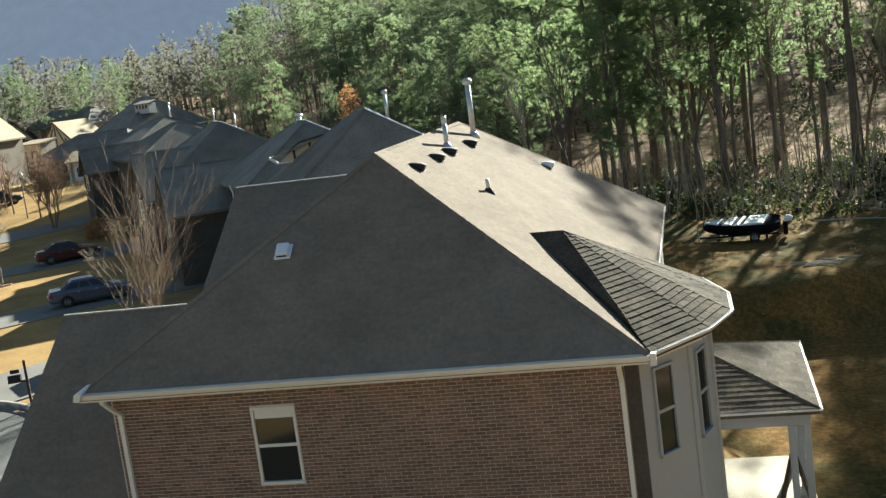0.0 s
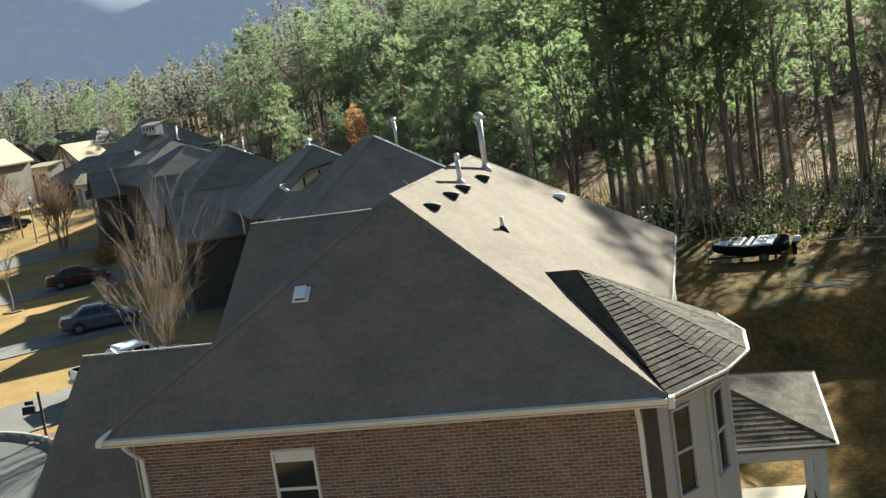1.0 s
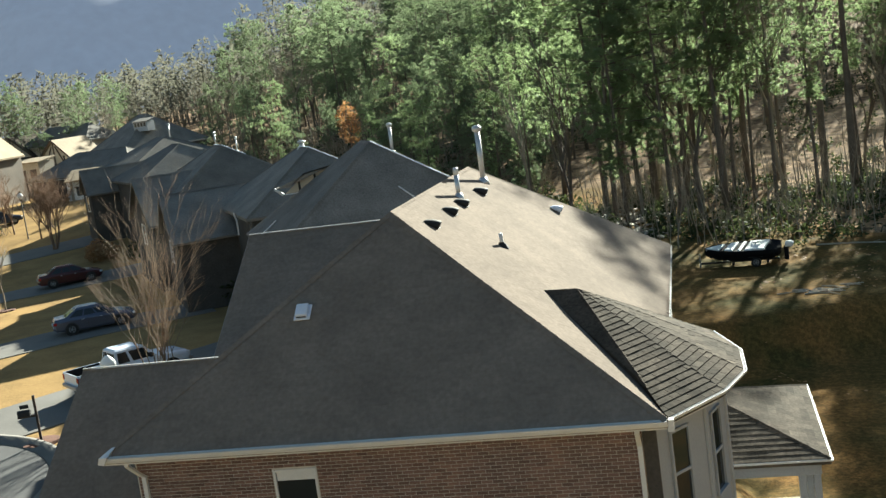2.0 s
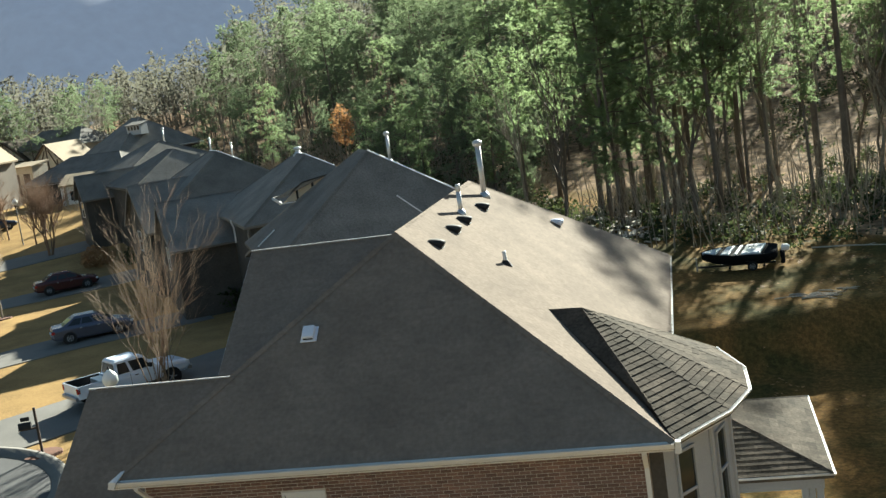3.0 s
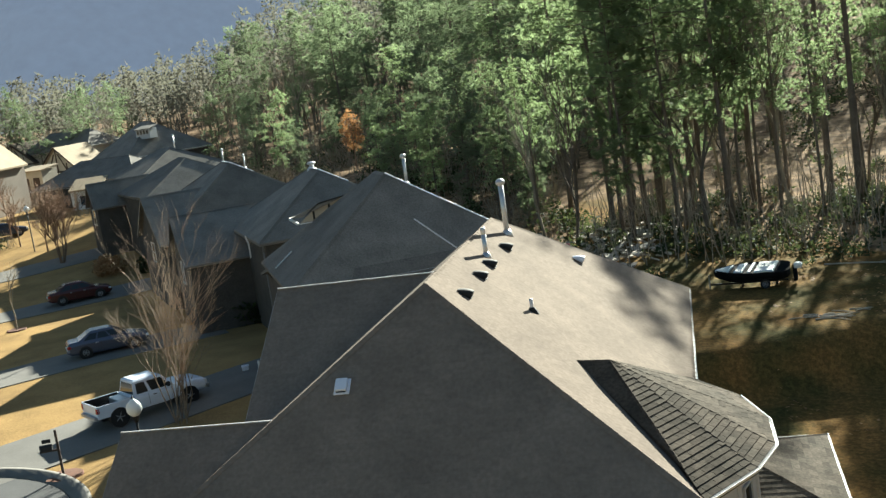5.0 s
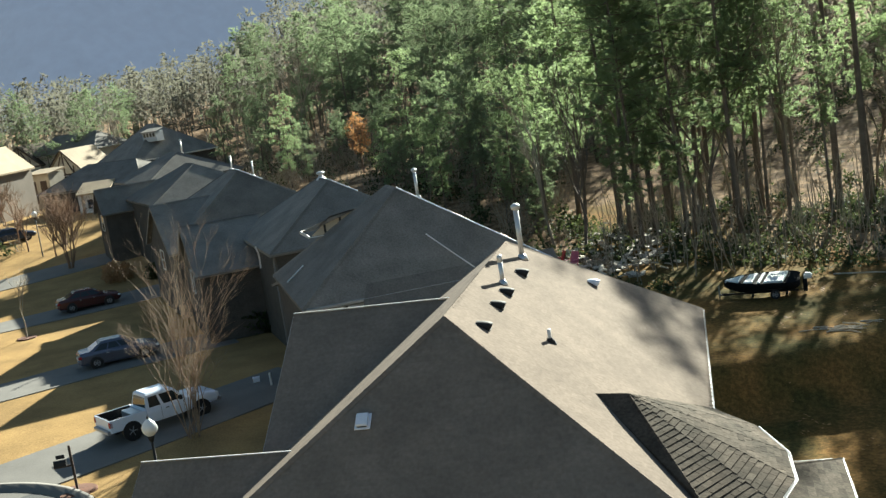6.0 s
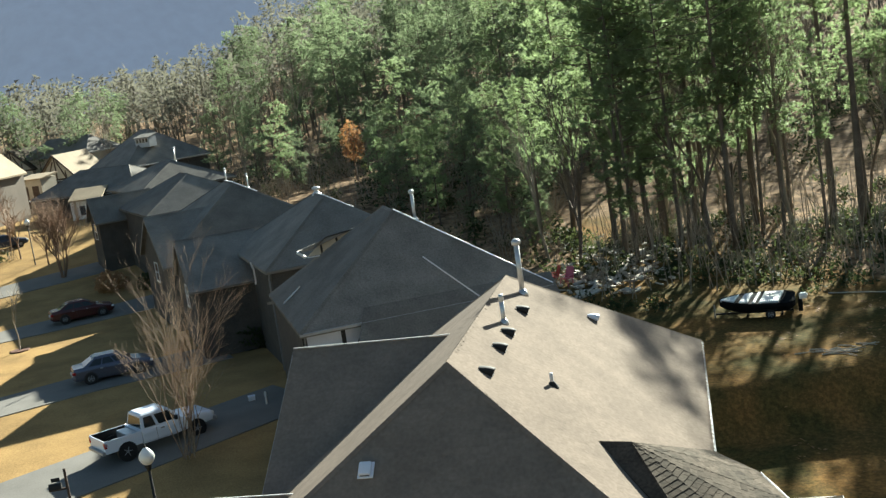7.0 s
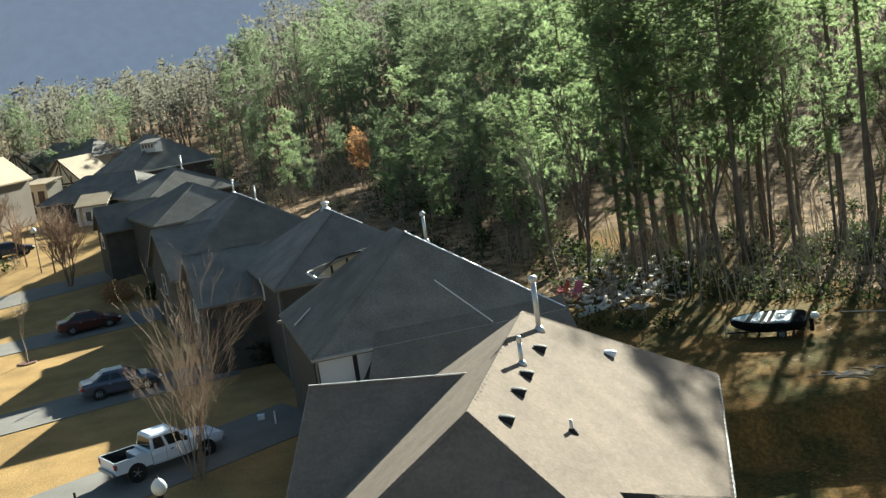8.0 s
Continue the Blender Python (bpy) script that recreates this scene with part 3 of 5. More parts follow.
part("gutter_end", Build().loft([[(-W - 0.1, YF - 0.14, ZE - 0.1), (-W + 0.02, YF - 0.14, ZE - 0.12), (-W + 0.02, YF + 0.03, ZE - 0.12), (-W - 0.1, YF + 0.03, ZE - 0.1)], [(-W - 0.06, YF - 0.14, ZE + 0.03), (-W + 0.1, YF - 0.14, ZE + 0.03), (-W + 0.16, YF + 0.16, ZE + 0.15), (-W + 0.1, YF + 0.16, ZE + 0.15)]]), WHITE, house)

# the bay that rises through the eave on the woods side
BAY = [(-0.87, 19.0), (0.09, 20.4), (0.5, 21.6), (0.47, 23.1), (-0.05, 24.8), (-1.0, 26.3)]
BAY = [(x - HX, y - HY) for x, y in BAY]
apex, root = Vector((-2.58 - HX, 22.95 - HY, 7.93)), Vector((-3.3 - HX, 23.2 - HY, 7.9))
eaves = [Vector((x, y, ZE)) for x, y in BAY]
valley = Vector((-1.22 - HX, 19.88 - HY, 6.71))
bay_faces = [[root, valley, apex], [valley, eaves[0], apex], [eaves[0], eaves[1], apex], [eaves[1], eaves[2], apex], [eaves[2], eaves[3], apex], [eaves[3], eaves[4], apex], [eaves[4], eaves[5], apex], [eaves[5], root, apex]]
bay_roof = []
for q in bay_faces:
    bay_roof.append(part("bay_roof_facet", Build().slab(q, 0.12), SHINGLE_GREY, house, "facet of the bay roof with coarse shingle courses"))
for a, c in ((apex, eaves[1]), (apex, eaves[2]), (apex, eaves[3]), (apex, eaves[4]), (apex, root), (apex, valley)):
    ridge_cap(c, a, house, SHINGLE_GREY, 0.045)
gutter([(*BAY[k], ZE) for k in range(5)], house, 0.6)
centre = Vector((sum(x for x, y in BAY) / 6 - 1.2, sum(y for x, y in BAY) / 6))
inner = [(x + (centre.x - x) * 0.13, y + (centre.y - y) * (0.07 if 0 < k < 5 else 0.02)) for k, (x, y) in enumerate(BAY)]
inner[0] = (W - 0.24, WALL_Y + 0.12)
inner = [inner[0]] + [(x - 0.18, y) for x, y in inner[1:5]] + [(W - 0.5, 26.0 - HY)]
bay_wall = part("bay_wall", Build().loft([[(x, y, -1.5) for x, y in inner], [(x, y, ZE - 0.1) for x, y in inner]]), SIDING, house, "pale grey panelled bay wall")
for k in (1, 2, 3):
    x, y = inner[k]
    part("corner_board", Build().tube([(x, y, -1.5), (x, y, ZE - 0.13)], 0.06, 8), SIDING, bay_wall)
for k, w, mid, zc in ((0, 0.56, 0.42, 5.1), (1, 0.58, 0.42, 5.05)):
    a, c = Vector((*inner[k], 0)), Vector((*inner[k + 1], 0))
    d = (c - a).normalized()
    o = Vector((d.y, -d.x, 0))
    q = a + (c - a) * mid + o * 0.005
    window(house, (q.x, q.y, zc), (-d.x, -d.y), (o.x, o.y), w, 1.62, False, True, SIDING)
    part("soffit_board", Build().loft([[(*(a + o * s)[:2], z) for s, z in ((0.0, ZE - 0.2), (0.3, ZE - 0.2), (0.3, ZE - 0.15), (0.0, ZE - 0.15))], [(*(c + o * s)[:2], z) for s, z in ((0.0, ZE - 0.2), (0.3, ZE - 0.2), (0.3, ZE - 0.15), (0.0, ZE - 0.15))]]), WHITE, bay_wall)

# the covered porch
PX, PY0, PY1, PZ = 2.2 - HX, 24.95 - HY, 30.5 - HY, 3.27
pm = (PY0 + PY1) / 2
top = (-0.55 - HX, pm, PZ + 0.92)
back0, back1 = (-1.0 - HX, PY0, PZ), (-1.0 - HX, PY1, PZ)
back_top = (-1.0 - HX, pm, PZ + 0.92)
porch_faces = [[(PX, PY0, PZ), (PX, PY1, PZ), top], [back0, (PX, PY0, PZ), top, back_top], [(PX, PY1, PZ), back1, back_top, top]]
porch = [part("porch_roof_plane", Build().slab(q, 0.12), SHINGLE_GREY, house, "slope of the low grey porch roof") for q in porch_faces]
for c in ((PX, PY0, PZ), (PX, PY1, PZ)):
    ridge_cap(c, top, house, SHINGLE_GREY, 0.07)
gutter([(-0.2 - HX, PY0, PZ), (PX, PY0, PZ), (PX, PY1, PZ), (-0.2 - HX, PY1, PZ)], house, 0.42)
part("porch_beam", Build().box((-0.9 - HX, PY0 + 0.2, PZ - 0.42), (PX - 0.2, PY0 + 0.36, PZ - 0.12), 0.01), SIDING, house)
part("porch_beam", Build().box((PX - 0.36, PY0 + 0.36, PZ - 0.42), (PX - 0.2, PY1 - 0.2, PZ - 0.12), 0.01), SIDING, house)
for x, y in ((PX - 0.3, PY0 + 0.3), (PX - 0.62, PY0 + 0.3), (PX - 0.3, pm), (PX - 0.3, PY1 - 0.3)):
    post = part("porch_post", Build().box((x - 0.075, y - 0.075, 0.2), (x + 0.075, y + 0.075, PZ - 0.42), 0.012), SIDING, house)
    part("post_base", Build().box((x - 0.11, y - 0.11, 0.2), (x + 0.11, y + 0.11, 0.42), 0.015), SIDING, post)
for x0, x1 in ((PX - 0.62, PX - 1.15), (PX - 0.62, PX - 0.1)):
    part("brace", Build().tube([(x0, PY0 + 0.45, 2.2), (x1, PY0 + 0.45, 0.25)], 0.06, 6), TIMBER, house)
part("porch_slab", Build().box((-0.9 - HX, PY0 + 0.1, -2.4), (PX - 0.05, PY1 - 0.05, 0.22), 0.02), DECK, house, "pale tan porch floor")

# opaque window panes; the sky's reflection is put into their pale blue
PANEL = material("sky_pale_panes", (0.5, 0.52, 0.58), 0.35, scale=1.2, fine=20, var=0.06, bump=0.03)
# the houses along the row
FRONT = {1: (0.5, 9.3, -8.3, 5.0, 7.6, -1.5), 2: (-6.5, 3.5, -6.6, 5.0, 8.0, -1.5), 3: (4.5, 9.2, -7.2, 5.5, 7.6, -1.5)}
FLUES = [[(1.05, -1.2, 0.65, 1.2, 0.075)], [(0.1, 0.5, 0.05, 0.3, 0.14)], [(0.1, 0.7, 0.05, 0.9, 0.06), (1.1, -1.6, 0.6, 0.95, 0.05)], [], [(0.5, -1.5, 0.25, 1.3, 0.075)]]
NEIGHBOURS = [
    (-14.5, 49.8, 0.0, 27, 5.4, 10.1, BRICK_SHADE),
    (-23.1, 64.7, 0.0, 31, 4.8, 9.45, BRICK_SHADE),
    (-34.3, 78.3, 0.3, 35, 4.8, 9.4, BRICK_SHADE),
    (-43.8, 91.5, 0.9, 38, 4.8, 8.9, BRICK_SHADE),
    (-51.5, 105.0, 1.6, 42, 4.8, 8.7, BRICK_SHADE),
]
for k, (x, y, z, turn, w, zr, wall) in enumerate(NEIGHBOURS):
    n = hip_house("brick_house", "brick house, wall colour darkened for shade, with a hipped grey shingle roof" if k else "brick house, wall colour darkened for shade, with pale windows under a hipped roof", pose(x, y, z, 0, 0, turn) @ pose(0.5 if k else 0.0, 0, 0), w, -6.0, 6.0 if k else 3.9, -1.8, 0.8 if k else 0.3, 6.4, zr, wall, SHINGLE_DARK, wings=[FRONT[k]] if k in FRONT else (), wing_wall=BRICK_SHADE)
    for fx, fy, fz, tall, r in FLUES[k]:
        flue(n, fx, fy, zr - fz, tall, r)
    if k in (1, 2):
        foot_x, foot_y, foot_z = w * 0.28, -1.8 - 4.2 * 0.28, zr + 0.05 - (zr - 6.4) * 0.28
        # pale tube paints the sunlit edge along ridge and hip
        part("hip_strip", Build().tube([(0.0, 0.8, zr + 0.05), (0.0, -1.8, zr + 0.05), (foot_x, foot_y, foot_z)], 0.03, 6), VENT_WHITE, n, "pale strip painting the sunlit edge of the hip")
    if k == 0:
        panel = [(-5.2, 5.0), (-3.45, 5.0), (-2.7, 6.2), (-5.2, 6.2)]
        sp = part("siding_panel", Build().loft([[(x2, -5.625, z2) for x2, z2 in panel], [(x2, -5.68, z2) for x2, z2 in panel]]), PANEL, n, "row of pale windows")
        for x2 in (-5.2, -3.62):
            part("shutter", Build().box((x2 - 0.09, -5.7, 4.9), (x2 + 0.09, -5.685, 6.18), 0.004), DARK_METAL, sp, "narrow dark mullion")
        # another pale tube in place of a hip edge lit from behind
        part("hip_strip", Build().tube([(0.0, -1.8, zr + 0.05), (5.4, -6.0, 6.46)], 0.035, 6), VENT_WHITE, n, "pale strip painting the sunlit edge of the hip")
        part("valley_strip", Build().tube([(0.5, -4.0, 8.22), (2.2, -6.05, 6.46)], 0.03, 6), WHITE, n, "pale metal valley strip")
        part("lower_roof", Build().slab([(-2.6, -5.55, 6.88), (5.5, -5.55, 6.88), (5.5, -7.7, 4.99), (-3.7, -7.7, 4.99)], 0.14), SHINGLE_DARK, n)
        # made-up rear block, added to cast shade on the lawn by the driveway
        part("rear_wing_wall", Build().box((-4.9, 3.56, -1.5), (4.9, 7.6, 5.3)), BRICK_SHADE, n)
        part("rear_wing_roof", Build().slab([(-5.2, 3.6, 6.15), (5.2, 3.6, 6.15), (5.2, 8.0, 5.3), (-5.2, 8.0, 5.3)], 0.14), SHINGLE_DARK, n)
        part("lower_wall", Build().box((-3.2, -7.4, -1.5), (5.1, -5.63, 4.9)), BRICK_SHADE, n)
    if k == 0:
        # the slanted gable front that rises behind the street slope
        here = pose(x, y, z, 0, 0, turn).inverted() @ pose(-18.75, 50.5, 8.1)
        shape = [(0.0, 0.0), (2.5, 0.12), (2.5, 1.02), (1.1, 0.78), (0.35, 0.27)]
        gable = part("gable_wall", Build().loft([[(u, 0.0, v - 0.0) for u, v in shape], [(u, 0.12, v) for u, v in shape]]), STUCCO, n, "cream gable front with slanted top", here)
        for u, v0, v1 in ((0.75, 0.04, 0.56), (1.55, 0.08, 0.86)):
            part("mullion", Build().box((u - 0.05, -0.03, v0), (u + 0.05, -0.004, v1)), DARK_METAL, gable)
        part("gable_gutter", Build().tube([(-0.45, -0.1, 0.28), (-0.05, -0.12, -0.02)], 0.07, 6), WHITE, gable, "white gutter end")
        part("gable_sill", Build().tube([(0.0, -0.1, -0.03), (2.5, -0.1, 0.09)], 0.025, 6), WHITE, gable)
        part("gable_roof", Build().slab([(-0.5, -0.05, 0.3), (0.35, -0.15, 0.36), (1.1, -0.15, 0.87), (2.6, -0.15, 1.12), (2.6, 0.5, 1.12), (-0.5, 0.5, 0.3)], 0.06), SHINGLE_DARK, gable)
        part("slope_spout", Build().tube([(-4.35, 0.05, 7.22), (-5.2, -0.15, 6.64)], 0.035, 6), WHITE, n, "white spout lying on the slope")
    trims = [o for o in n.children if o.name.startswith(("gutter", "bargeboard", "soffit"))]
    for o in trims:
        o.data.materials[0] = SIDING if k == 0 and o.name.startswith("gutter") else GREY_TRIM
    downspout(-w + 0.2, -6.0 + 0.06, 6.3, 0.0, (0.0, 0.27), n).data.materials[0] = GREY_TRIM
    if k == 1:
        downspout(-w - 0.1, -2.2, 6.5, 5.2, (0.1, 0.0), n)


# trees
def pine(seed, tall, start, reach_most=3.4, clumps=11):
    """A tall pine: tapered trunk, bare below, whorls of limbs and a ragged crown of needle clumps."""
    rnd = random.Random(seed)
    t = Build()
    lean = (rnd.uniform(-0.5, 0.5), rnd.uniform(-0.5, 0.5))
    path = [(lean[0] * (k / 6) ** 2, lean[1] * (k / 6) ** 2, tall * k / 6) for k in range(7)]
    t.tube(path, [0.24 * (1 - 0.88 * k / 6) * tall / 24 for k in range(7)], 7)
    c = Build()
    n = 40
    for i in range(n):
        f = start + (1 - start) * (i + rnd.random()) / n
        p = Vector((lean[0] * f * f, lean[1] * f * f, tall * f))
        reach = (0.6 + reach_most * math.sin(math.pi * min(1, (1 - f) / (1 - start) * 0.85 + 0.12)) ** 0.8) * rnd.uniform(0.55, 1.1)
        a = rnd.uniform(0, 2 * math.pi)
        way = Vector((math.cos(a), math.sin(a), rnd.uniform(-0.05, 0.45)))
        tip = p + way * reach
        t.tube([p, p + way * reach * 0.5 + Vector((0, 0, -0.1)), tip], [0.05, 0.035, 0.015], 4, False)
        for k in range(clumps):
            u = rnd.uniform(0.3, 1.05)
            q = p + (tip - p) * u + Vector((rnd.gauss(0, 0.52), rnd.gauss(0, 0.52), rnd.gauss(0.1, 0.36)))
            size = rnd.uniform(0.28, 0.52)
            for s in range(28):
                d = Vector((rnd.gauss(0, 1), rnd.gauss(0, 1), rnd.gauss(0.35, 0.7))).normalized()
                side = d.cross(Vector((rnd.random(), rnd.random(), rnd.random()))).normalized() * 0.03 * size / 0.4
                c.face(q - side, q + side, q + d * size)
    return t, c


def bare_tree(seed, tall, spread=0.5, trunk=0.16, stems=1, depth=4, low=0.35, twigs=3):
    """A leafless tree: forking limbs that taper into twigs."""
    rnd = random.Random(seed)
    b = Build()

    def limb(p, d, length, r, level):
        mid = p + d * length * 0.5 + Vector((rnd.gauss(0, 0.05), rnd.gauss(0, 0.05), 0)) * length
        end = p + d * length + Vector((rnd.gauss(0, 0.07), rnd.gauss(0, 0.07), 0.04)) * length
        b.tube([p, mid, end], [r, r * 0.8, r * 0.55], 6 if level == 0 else (4 if level < 3 else 3), False)
        if level >= depth:
            return
        for k in range(twigs if level else twigs + 1):
            s = rnd.uniform(0.45, 1.0) if level else rnd.uniform(0.6, 1.0)
            o = p + (mid - p) * (s * 2) if s < 0.5 else mid + (end - mid) * (s * 2 - 1)
            a = rnd.uniform(0, 2 * math.pi)
            w = (d + Vector((math.cos(a), math.sin(a), rnd.uniform(-0.1, 0.5))) * spread).normalized()
            limb(o, w, length * rnd.uniform(0.5, 0.75), r * 0.55, level + 1)

    for k in range(stems):
        a = 2 * math.pi * k / stems + rnd.uniform(-0.3, 0.3)
        d = Vector((math.cos(a), math.sin(a), 0)) * (0.0 if stems == 1 else rnd.uniform(0.08, 0.42)) + Vector((0, 0, 1))
        limb(Vector((math.cos(a), math.sin(a), 0)) * (0 if stems == 1 else 0.15) + Vector((0, 0, -0.2)), d.normalized(), tall * low * rnd.uniform(0.85, 1.1), trunk, 0)
    return b


def leaf_mass(seed, r, tall, n, size=0.16):
    """Leaves in clumps for a shrub or a small crown."""
    rnd = random.Random(seed)
    b = Build()
    for i in range(n):
        while True:
            p = Vector((rnd.uniform(-1, 1), rnd.uniform(-1, 1), rnd.uniform(0, 1)))
            if 0.35 < Vector((p.x, p.y, p.z * 1.6 - 0.6)).length < 0.8 + 0.25 * noise.noise(p * 2.2 + Vector((seed, 0, 0))):
                break
        q = Vector((p.x * r, p.y * r, p.z * tall))
        for k in range(4):
            d = Vector((rnd.gauss(0, 1), rnd.gauss(0, 1), rnd.gauss(0.2, 0.8))).normalized() * size * rnd.uniform(0.7, 1.4)
            side = d.cross(Vector((rnd.random() - 0.5, rnd.random() - 0.5, rnd.random()))).normalized() * size * 0.4
            b.face(q - side * 0.3, q + d * 0.5 - side, q + d, q + d * 0.5 + side)
    return b


PINES = []
for k, (tall, start, wide) in enumerate(((25.0, 0.55, 3.4), (26.0, 0.53, 3.7), (24.0, 0.56, 3.3), (25.5, 0.5, 3.6), (23.0, 0.24, 3.8), (20.0, 0.2, 3.4), (25.0, 0.3, 3.9), (17.0, 0.12, 3.2), (24.0, 0.25, 3.8), (22.0, 0.35, 3.4), (25.0, 0.62, 3.5))):
    t, c = pine(11 + k, tall, start, wide, 11 if start > 0.45 else 16)
    p = thing("pine_tree", pose(0, 0, -500), "tall pine with bare lower trunk, beside other trees" if start > 0.4 else "full-crowned green pine in the woods", "tree", "woodland trees")
    part("trunk", t, BARK, p, smooth=True)
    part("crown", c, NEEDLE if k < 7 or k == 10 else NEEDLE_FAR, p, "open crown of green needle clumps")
    PINES.append(p)
BARES = []
for k, tall in enumerate((17.0, 20.0, 14.0, 18.0)):
    p = thing("bare_tree", pose(0, 0, -500), "leafless grey-brown deciduous tree in the woods", "tree", "woodland trees")
    part("trunk", bare_tree(31 + k, tall, 0.45, 0.15, depth=4, low=0.42), TWIG if k % 2 else BARK, p, smooth=True)
    BARES.append(p)

rnd = random.Random(5)
spots = []
tries = 0


def wooded(x, y):
    """How thick the woods stand at a place: 0 open, 1 thick."""
    off, along = from_row(x, y)
    if y < 150 and -80 < off < (19 if y > 66 else 26) and along < 170:
        return 0.0
    if -5 < x + 68 - 0.231 * (y - 119) < 5 and 119 < y < 165:
        return 0.0
    if -2.4 < x - 2.2 - (y - 60) * 0.231 < 4.5 and 83.5 < y < 128:
        return 0.0
    if abs(x + 37.4 - 0.231 * (y - 123.4)) < 4 and 104 < y < 175 or abs(x + 0.303 * y) < 2.2 and 85 < y < 122:
        return 0.0
    if x > -12:
        front = 76 + 0.1 * abs(x - 4)
        if y < front:
            return 0.0
        if -15 < x - 0.231 * (y - 85) < 21 and front + 12 < y < 170:
            return (0.6 if x - 0.231 * (y - 85) > 11 else 0.3) if 106 < y < 145 else 0.0
        if y < front + 12:
            return 0.8
        if y < 145:
            return 0.5
    return 1.0


while len(spots) < 470 and tries < 90000:
    tries += 1
    d, a = rnd.uniform(62, 215), radians(rnd.uniform(-44, 22))
    x, y = d * math.sin(a), d * math.cos(a)
    if rnd.random() > wooded(x, y) or (x < -0.44 * y and d < 178):
        continue
    gap = (2.7 if x > -12 else 2.0) + 0.025 * max(d - 80, 0)
    if all((x - a) ** 2 + (y - b) ** 2 > gap ** 2 for a, b in spots):
        spots.append((x, y))
TALL = {(9.8, 79.5): 1.06, (8.2, 81.5): 1.05}
rnd2 = random.Random(77)
for i in range(900):
    x, y = rnd2.uniform(-6, 24), rnd2.uniform(78, 87)
    if -1.5 < x - 2.2 - (y - 60) * 0.231 < 2.5:
        continue
    if all((x - a) ** 2 + (y - b) ** 2 > 1.7 ** 2 for a, b in spots):
        spots.append((x, y))
spots = [p for p in spots if all((p[0] - a) ** 2 + (p[1] - b) ** 2 > 4 for a, b in TALL)] + list(TALL)
used = set()
for x, y in spots:
    off, along = from_row(x, y)
    share = 0.78 if x > -12 else (0.6 if x > -45 else 0.3)
    mixed = (PINES[0], PINES[1], PINES[3], PINES[4], PINES[6], PINES[8], PINES[9]) if x < -14 else (PINES[1], PINES[3], PINES[4], PINES[5], PINES[6])
    kinds = (PINES[:4] if x > 3 and y < 96 else mixed) if rnd.random() < share else BARES
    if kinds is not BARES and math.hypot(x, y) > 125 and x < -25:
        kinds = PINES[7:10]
    k = rnd.randrange(len(kinds))
    s = rnd.uniform(0.84, 1.03) * (1.0 - 0.36 * ease(-x - 0.36 * y, 0, 12))
    if x < -10 and y < 140 and off < 36:
        s *= 0.66
        if x < -40:
            kinds, k, s = BARES, rnd.randrange(len(BARES)), rnd.uniform(0.35, 0.5)
        if rnd.random() < 0.6:
            kinds, k, s = PINES, rnd.choice((5, 7, 7)), rnd.uniform(0.42, 0.62)
    if x > -45 and y < 150:
        s *= 0.84
    if -10 < x - 0.231 * (y - 29) < 3.5 and y < 190:
        s = min(s, (4.0 + (y - 30) * 0.425 - height(x, y)) / 26)
    if (x, y) in TALL:
        kinds, k, s = PINES, 1, TALL[x, y]
    elif -15 < x - 0.231 * (y - 85) < 21 and y < 145 and x > -12:
        sunny = -3 < x - 0.231 * (y - 58) < 8
        if rnd.random() < (0.5 if sunny else 0.3) or y > 95 and x - 0.231 * (y - 85) < 11:
            kinds, k, s = BARES, rnd.randrange(len(BARES)), rnd.uniform(0.8, 1.15)
        else:
            kinds, s = PINES, rnd.uniform(0.8, 0.95)
            k = rnd.choice((0, 2, 3, 10)) if sunny else rnd.choice((1, 3, 4, 4, 5, 6, 6))
            s *= 0.7 if sunny and k < 10 else 1.0
        if x - 0.231 * (y - 58) > 2:
            s *= 0.93
    m = pose(x, y, height(x, y) - 0.1, rnd.uniform(-2, 2), rnd.uniform(-2, 2), rnd.uniform(0, 360)) @ Matrix.Scale(s, 4)
    if (x, y) in TALL:
        m = pose(x, y, height(x, y) - 0.1, 0, 0, 100 * x) @ Matrix.Scale(s, 4)
    src = kinds[k]
    if src not in used:
        used.add(src)
        src.matrix_world = m
    else:
        copy_thing(src, m @ Matrix.Scale(1 / src.scale.x, 4))

# woods farther off, beyond counting
far = Build()
rnd = random.Random(9)
count = 0
while count < 1500:
    d = rnd.uniform(110, 420)
    a = radians(rnd.uniform(-62, 35))
    x, y = d * math.sin(a), d * math.cos(a)
    off, along = from_row(x, y)
    if y < 215 and rnd.random() > (0.0 if d < 190 else 0.5) or wooded(x, y) < 0.5:
        continue
    count += 1
    z, tall = height(x, y) - 0.3, rnd.uniform(15, 25) * (1.0 - 0.3 * ease(-x - 0.36 * y, 0, 12))
    far.tube([(x, y, z), (x + rnd.gauss(0, 0.4), y, z + tall * 0.95)], [0.2, 0.05], 4, False)
    for k in range(150):
        f = rnd.uniform(0.35, 1.0)
        w = 3.6 * (1.15 - f) ** 0.6
        q = Vector((x + rnd.gauss(0, w * 0.55), y + rnd.gauss(0, w * 0.55), z + tall * f))
        d1 = Vector((rnd.gauss(0, 1), rnd.gauss(0, 1), rnd.gauss(0.3, 0.8))).normalized() * rnd.uniform(0.6, 1.3)
        s1 = d1.cross(Vector((rnd.random(), rnd.random(), rnd.random()))).normalized() * rnd.uniform(0.12, 0.32)
        far.face(q - s1, q + s1, q + d1)
# lighter, greyer tree colour that paints in the haze of distance
FAR_TREE = material("haze_toned_far_trees", (0.13, 0.128, 0.1), 0.85, scale=0.03, fine=0.6, var=0.2, island=0.15, bump=0, other=(0.2, 0.165, 0.135))
leafy(FAR_TREE, (0.17, 0.17, 0.13), 0.4)
